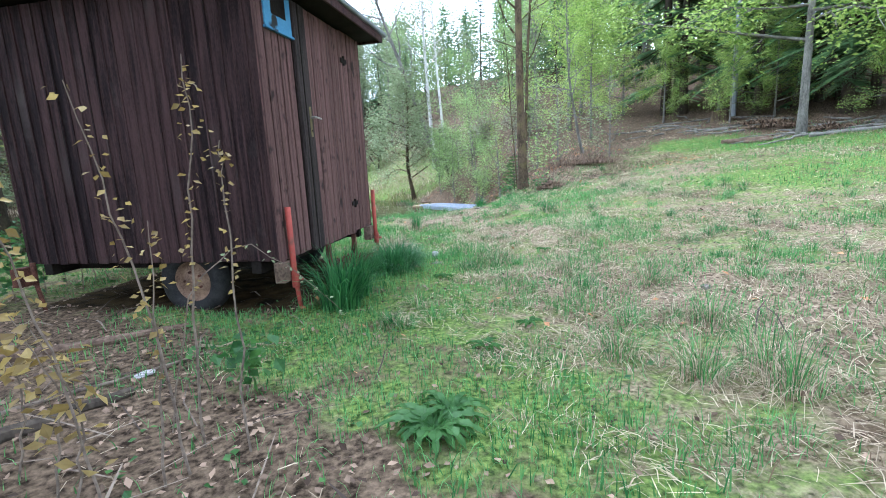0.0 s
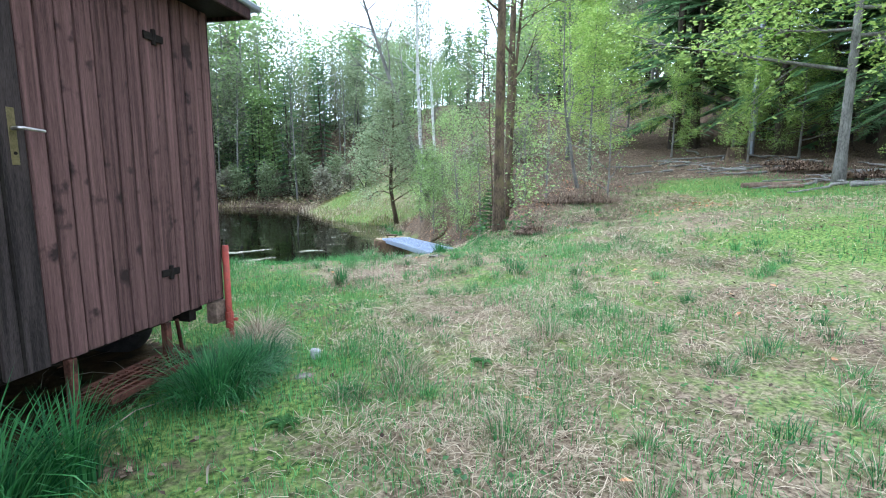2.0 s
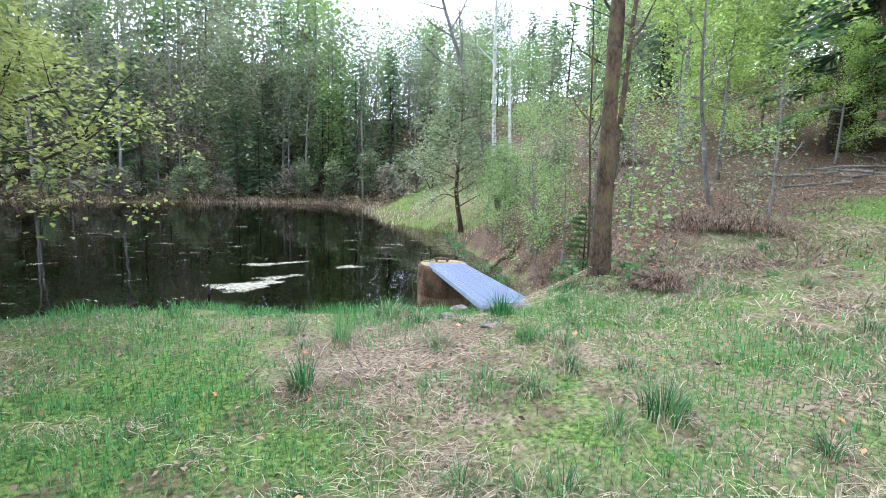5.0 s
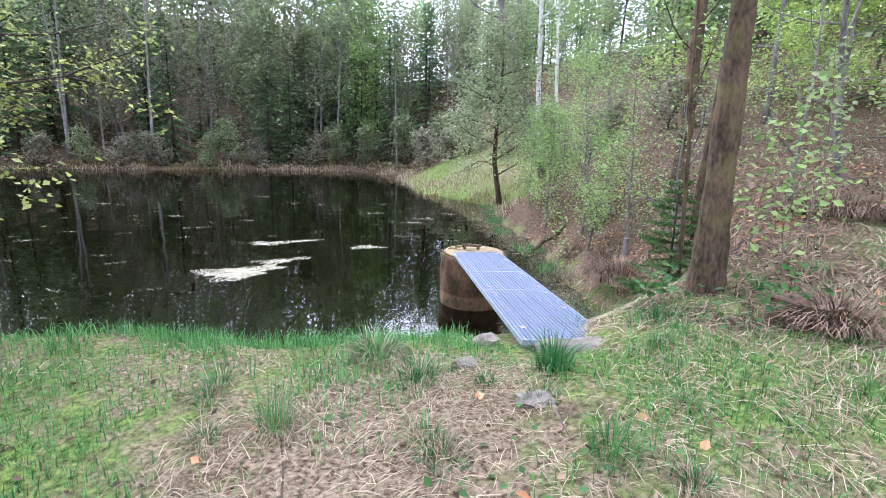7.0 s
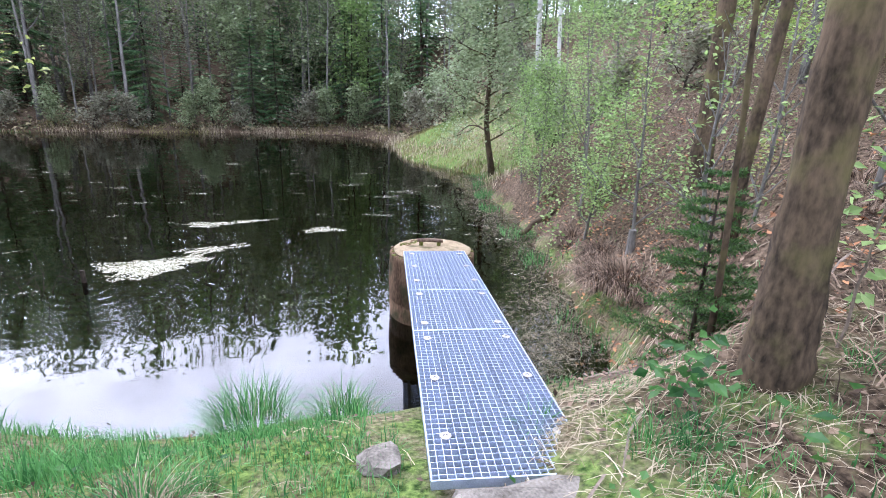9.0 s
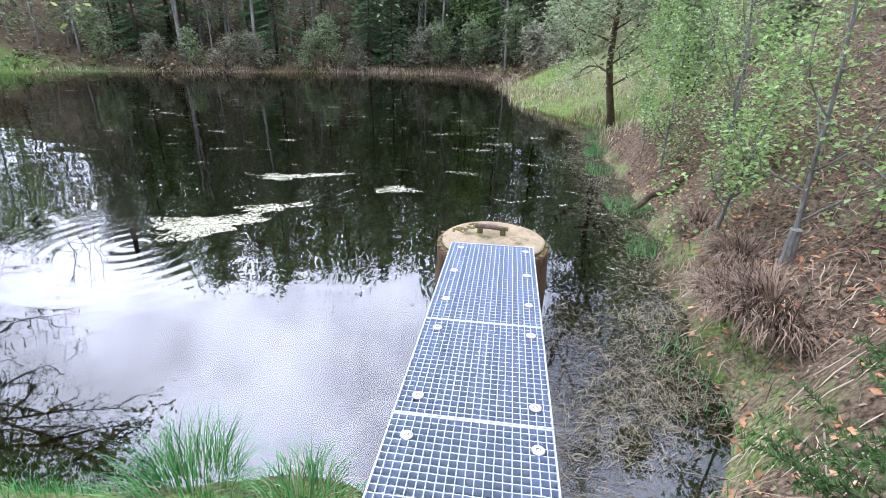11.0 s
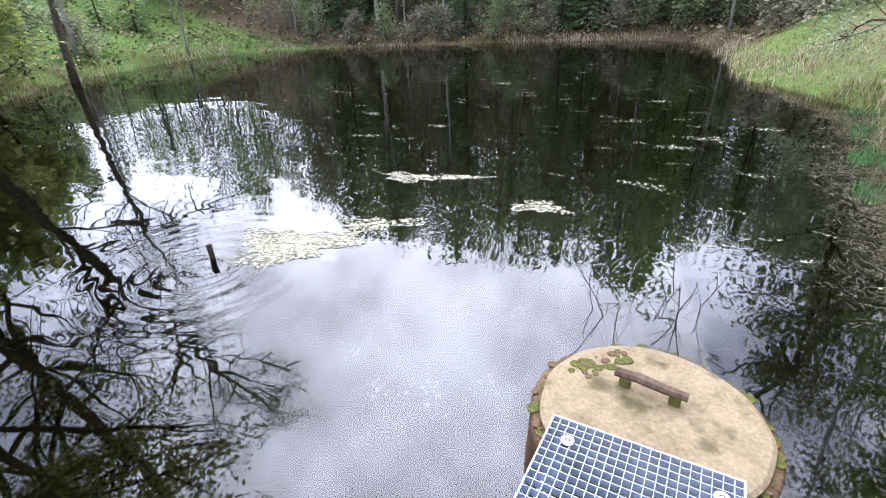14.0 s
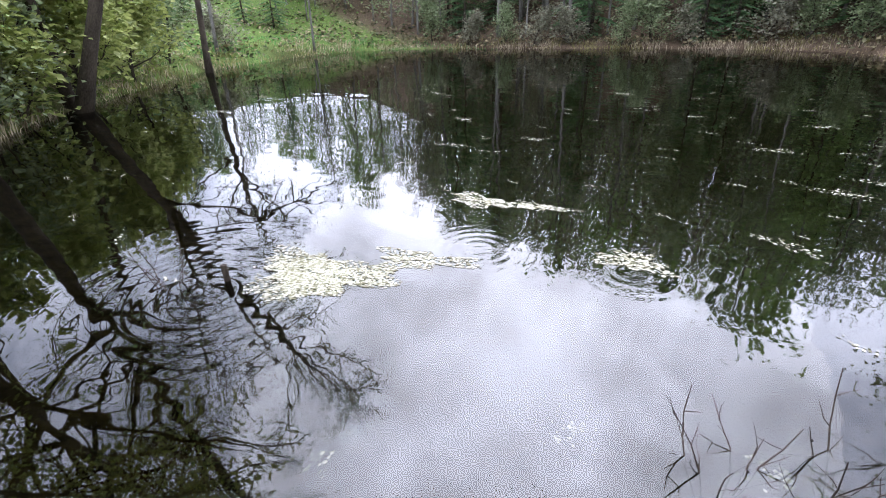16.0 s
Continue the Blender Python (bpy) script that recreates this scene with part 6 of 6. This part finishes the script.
# ---- stones, stumps, logs ----
def stone(name, x, y, size, label, material=STONE, seed=0, sink=0.3, turn=0, category="stone"):
    rng = np.random.default_rng(seed)
    bm = bmesh.new()
    bmesh.ops.create_icosphere(bm, subdivisions=2, radius=1)
    w = rng.normal(0, 1, (3, 3)) * 1.7
    v = []
    for q in bm.verts:
        c = np.array(q.co)
        k = 1 + 0.14 * math.sin(w[0] @ c * 2) + 0.1 * math.sin(w[1] @ c * 3 + 1)
        c = np.sign(c) * np.abs(c) ** 0.75 * k
        v.append(c * np.array(size) / 2)
    ob = new(name, Geo().add(v, [[q.index for q in f.verts] for f in bm.faces]).mesh(name, material))
    bm.free()
    ob.matrix_world = pose(x, y, high(x, y) + size[2] * (0.5 - sink), 0, 0, turn)
    return tagged(ob, label, category)


stone("stone", 2.0, 4.97, (0.085, 0.07, 0.1), "small white stone in the grass", STONE_PALE, 1, 0.15)
stone("stone", 1.88, 4.6, (0.14, 0.1, 0.03), "pale flat stone chip in bare soil", STONE, 2, 0.45)
stone("foundation_stone", 4.9, 9.52, (0.68, 0.26, 0.12), "flat grey-pink stone under the footbridge's end", STONE, 3, 0.45, 4)
stone("stone", 4.3, 9.95, (0.2, 0.18, 0.12), "rounded mossy boulder beside the footbridge", STONE, 4, 0.3)
stone("stone", 4.02, 9.32, (0.17, 0.14, 0.1), "small grey stone in the bank's grass", STONE, 5)
stone("stone", 4.31, 8.66, (0.24, 0.16, 0.05), "flat half-buried grey stone", STONE, 6, 0.4)
stone("white_scrap", -0.9, 2.5, (0.13, 0.08, 0.03), "crumpled white scrap lying on leaf litter", STONE_PALE, 7, 0.1, 20, "scrap")
stone("stone", 3.3, 1.9, (0.08, 0.07, 0.05), "small grey stone in the straw", STONE, 8)


def log(name, a, b, r0, r1, label, material=LOG, bend=0.03, seed=0, category="log", lift=0.6):
    rng = np.random.default_rng(seed)
    a, b = np.array(a, float), np.array(b, float)
    for e, r in ((a, r0), (b, r1)):
        if len(a) == 3 and np.isnan(e[2]):
            e[2] = high(e[0], e[1]) + r * lift
    s = np.linspace(0, 1, 9)[:, None]
    p = a + (b - a) * s + rng.normal(0, bend, (9, 3)) * np.sin(s * np.pi) * np.array([1, 1, 0.3])
    mid = p.mean(0)
    ob = new(name, Geo().tube(p - mid, np.linspace(r0, r1, 9), 9).mesh(name, material, False))
    ob.location = mid
    return tagged(ob, label, category)


N = float("nan")
log("fallen_log", (-2.3, 3.2, N), (-0.75, 3.4, N), 0.045, 0.03, "brown fallen branch lying before the trailer", LOG, 0.02, 1)
log("fallen_branch", (-1.6, 2.1, N), (-0.5, 2.75, N), 0.014, 0.008, "thin grey branch on leaf litter", TWIG, 0.03, 2, "branch")
log("fallen_branch", (-1.5, 1.7, N), (-0.9, 2.2, N), 0.05, 0.03, "rotten stump end in leaf litter", BARK_DARK, 0.02, 3, "branch")
log("fallen_branch", (-0.6, 2.9, N), (0.0, 2.7, N), 0.012, 0.006, "pale dry branch on the grass", STRAW, 0.04, 4, "branch")
log("fallen_log", (12.7, 9.75, N), (13.8, 9.15, N), 0.08, 0.07, "peeled brown log at the wood edge", LOG, 0.02, 5)
log("fallen_log", (13.0, 9.3, N), (13.5, 8.8, N), 0.05, 0.05, "short peeled log beside another log", LOG, 0.02, 6)
log("fallen_log", (13.6, 7.9, N), (15.6, 6.2, N), 0.06, 0.04, "grey fallen branch under the beech", BARK_GREY, 0.05, 7)
log("fallen_log", (6.95, 17.45, WATER + 0.02), (8.3, 18.1, -0.15), 0.05, 0.06, "mossy log sliding into the pond", BARK, 0.04, 8)
log("fallen_log", (9.6, 13.8, N), (11.5, 17.2, N), 0.06, 0.05, "pale fallen stem on the hillside", LOG, 0.05, 9)
for k in range(44):
    x, y = 13.6 + 4.4 * rng2.random(), 7.0 + 8.0 * rng2.random()
    a = rng2.uniform(0, 3.14)
    log("fallen_branch", (x, y, N), (x + 1.4 * math.cos(a), y + 1.4 * math.sin(a), N), 0.034, 0.015, "grey broken branch on the wood floor", BARK_GREY, 0.06, 30 + k, "branch", 1.5)
log("wooden_stub", (7.62, 14.15, high(7.62, 14.15) - 0.05), (7.6, 14.12, high(7.62, 14.15) + 0.34), 0.065, 0.05, "grey weathered wooden stub on the bank", BARK_GREY, 0.005, 10, "stump")
log("water_peg", (0.06, 14.82, -1.6), (0.04, 14.82, -0.74), 0.035, 0.03, "dark wooden peg standing in the pond", BARK_DARK, 0.004, 11, "peg")
log("grey_post", (17.88, 13.69, high(17.88, 13.69) - 0.1), (18.0, 13.75, high(17.88, 13.69) + 4.5), 0.11, 0.09, "smooth blue-grey trunk at the wood edge", ROOF_METAL, 0.02, 12, "trunk")


def stump(x, y, r, h, label, top=LOG):
    t = thing("tree_stump", pose(x, y, high(x, y)), label, "stump")
    a = np.linspace(0, 2 * np.pi, 25)[:-1]
    wob = 1 + 0.08 * np.sin(3 * a) + 0.05 * np.sin(7 * a + 1)
    g = Geo()
    pts = np.array([[(r * f * w * math.cos(q), r * f * w * math.sin(q), z) for q, w in zip(a, wob)] for f, z in ((1.5, -0.08), (1.15, 0.03), (1.0, h * 0.6), (0.98, h))])
    g.add(pts.reshape(-1, 3), [(i * 24 + j, i * 24 + (j + 1) % 24, (i + 1) * 24 + (j + 1) % 24, (i + 1) * 24 + j) for i in range(3) for j in range(24)])
    part("bark", g, BARK, t)
    part("cut_face", Geo().add([(r * 0.97 * w * math.cos(q), r * 0.97 * w * math.sin(q), h - 0.003) for q, w in zip(a, wob)], [tuple(range(24))]), top, t, "weathered cut face")
    return t


stump(6.42, 9.2, 0.2, 0.1, "low cut stump ringed by dead fern near the alder")
for x, y, r in ((15.9, 10.4, 0.9), (16.6, 11.4, 0.8), (15.6, 8.6, 0.7)):
    tuft("leaf_heap", x, y, 700, 0.3, 0.05, r, LITTER, "low heap of brown dead leaves on the wood floor", 1.5, 0, "leaf heap")
stump(16.78, 13.31, 0.3, 0.4, "mossy stump on the wood floor", MOSS)
stump(19.5, 15.5, 0.25, 0.45, "dark old stump between spruces")
for k, (x, y, n, ln, lab) in enumerate([(6.5, 9.05, 260, 0.3, "heap of dead brown fern round the stump"), (7.25, 13.5, 420, 0.45, "rust-brown dead fern hanging down the bank"), (7.5, 14.7, 300, 0.4, "brown dead fern clump on the bank"), (7.6, 16.2, 260, 0.4, "straw-coloured dead grass on the bank"), (8.6, 11.3, 320, 0.4, "grey-brown dead bracken heap on the slope"), (9.2, 10.8, 320, 0.4, "grey-brown dead bracken heap by the sapling"), (9.0, 12.4, 260, 0.4, "dry bracken heap on the slope")]):
    tuft("dead_fern_clump", x, y, n * 3, ln, 0.012, 0.3 if n < 320 else 0.6, LITTER, lab, 1.5, n if n == 320 else 0, "dead fern")

# ---- floating weed ----
rng = np.random.default_rng(9)


WEED = Geo()


def weed_mat(x, y, rx, ry, turn, dense=1.0, under=0.0):
    """A ragged raft of floating weed: many small flat scraps."""
    n = int(1300 * rx * ry * dense) + 10
    r, a = np.sqrt(rng.random(n)), rng.uniform(0, 2 * np.pi, n)
    edge = 1 + 0.35 * np.sin(3 * a + x) + 0.25 * np.sin(7 * a + y)
    px, py = rx * r * edge * np.cos(a), ry * r * edge * np.sin(a)
    s, t, el = rng.uniform(0.006, 0.024, n), rng.uniform(0, 2 * np.pi, n), rng.uniform(0.25, 0.9, n)
    ct, st = math.cos(radians(turn)), math.sin(radians(turn))
    quad = []
    for c in range(4):
        q = t + c * np.pi / 2 + rng.uniform(-0.3, 0.3, n)
        qx, qy = px + np.cos(q) * s, py + np.sin(q) * s * el
        quad.append(np.stack([x + qx * ct - qy * st, y + qx * st + qy * ct, WATER - under + 0.003 + 0.006 * rng.random(n)], 1))
    WEED.quads(np.stack(quad, 1))


for x, y, rx, ry, turn in ((0.72, 15.5, 0.62, 0.36, 35), (0.45, 15.45, 0.5, 0.42, 20), (1.2, 16.4, 0.5, 0.2, 30), (0.6, 18.2, 0.5, 0.2, 10), (1.3, 18.5, 0.4, 0.12, 20), (2.9, 17.8, 0.35, 0.2, 10), (0.72, 15.5, 0.6, 0.34, 30)):
    weed_mat(x, y, rx, ry, turn, 8.0)
for x, y in ((-1.84, 20.25), (4.17, 21.5), (-0.9, 21.6), (-11.4, 21.2), (-15.4, 29.9), (2.94, 23.4), (4.6, 22.3), (4.0, 19.2), (-3.4, 22.3), (-5.05, 18.3), (-9.8, 19.1), (5.4, 20.3), (5.6, 23.5), (3.2, 26), (-7, 25), (-2, 28)):
    weed_mat(x, y, rng.uniform(0.22, 0.42), rng.uniform(0.1, 0.16), rng.uniform(-20, 20), 1.6)
for x, y, r in ((3.35, 14.15, 0.2), (3.0, 14.0, 0.16), (3.7, 14.4, 0.12), (2.6, 14.2, 0.12), (4.55, 15.9, 0.16), (3.6, 15.4, 0.12)):
    weed_mat(x, y, r, r * 0.8, 40 * x, 0.9, 0.02)
for k in range(150):
    x, y = rng.uniform(-9, 6.8), rng.uniform(13, 34)
    if shore_distance(np.array([x]), np.array([y]))[0] > -0.4 or (x - SHAFT[0]) ** 2 + (y - SHAFT[1]) ** 2 < 0.8 or (x > 0.5 and y < 15):
        continue
    weed_mat(x, y, rng.uniform(0.06, 0.3), rng.uniform(0.02, 0.06), rng.uniform(-30, 30), 0.8)
tagged(new("floating_weed", WEED.mesh("floating_weed", SCUM)), "pale ragged rafts of floating weed on the pond", "water weed", kind="stuff")
# drowned grass in the shallows beside the footbridge
wx, wy = places(rng, 90000, (5.0, 8.0), (11.2, 26), lambda x, y: (shore_distance(x, y) < 0.4) * (1 - 0.35 * ramp(y, 13, 15)) * np.clip(1.15 + shore_distance(x, y) * (0.62 + 0.5 * ramp(y, 13, 15)) + 0.5 * (lattice(x * 2, y * 2, 3) - 0.5), 0, 1) * ramp(y - x, 5.6, 6.6))
v1, f1 = lying(rng, wx, wy, 0.1, 0.0036, 0.012, np.full(len(wx), WATER + 0.001))
stuff("drowned_grass", v1, f1, surface("olive_drowned_grass", (0.065, 0.056, 0.028), (0.3, 0.25, 0.145), 1.2, 8, 0.6, 0, (0.15, 0.85), island=0.8), "olive drowned grass floating in the shallows", "water weed")
wx, wy = places(rng, 14000, (6.0, 8.2), (12.5, 26), lambda x, y: (np.abs(shore_distance(x, y) + 0.15) < 0.35) * ramp(lattice(x * 1.2, y * 1.2, 13), 0.4, 0.8))
v1, f1 = blades(rng, wx, wy, 0.2, 0.009, 0.5, np.full(len(wx), WATER - 0.02))
stuff("water_grass", v1, f1, GRASS, "fresh green grass standing in the shallows", "grass")
# bare twigs that stick out of the water
for k, (x, y) in enumerate([(4.35, 15.6), (4.85, 16.1), (-0.31, 14.42)]):
    g = Geo()
    for q in range(6):
        a = rng.uniform(0, 6.28)
        p = limb(rng, (0, 0, -0.35), (0.45 * math.cos(a), 0.45 * math.sin(a), 0.8), rng.uniform(0.6, 0.95), 5, 0.16, 0)
        g.tube(p, np.linspace(0.007, 0.0025, 6), 4, False)
        for j in (2, 3, 4):
            g.tube(limb(rng, p[j], p[j] - p[j - 1] + rng.normal(0, 0.1, 3), rng.uniform(0.1, 0.25), 3, 0.2, 0), np.linspace(0.004, 0.0015, 4), 3, False)
    ob = new("drowned_branch", g.mesh("drowned_branch", BARK_DARK))
    ob.location = (x, y, WATER)
    tagged(ob, "bare dark branch rising from the water", "branch")
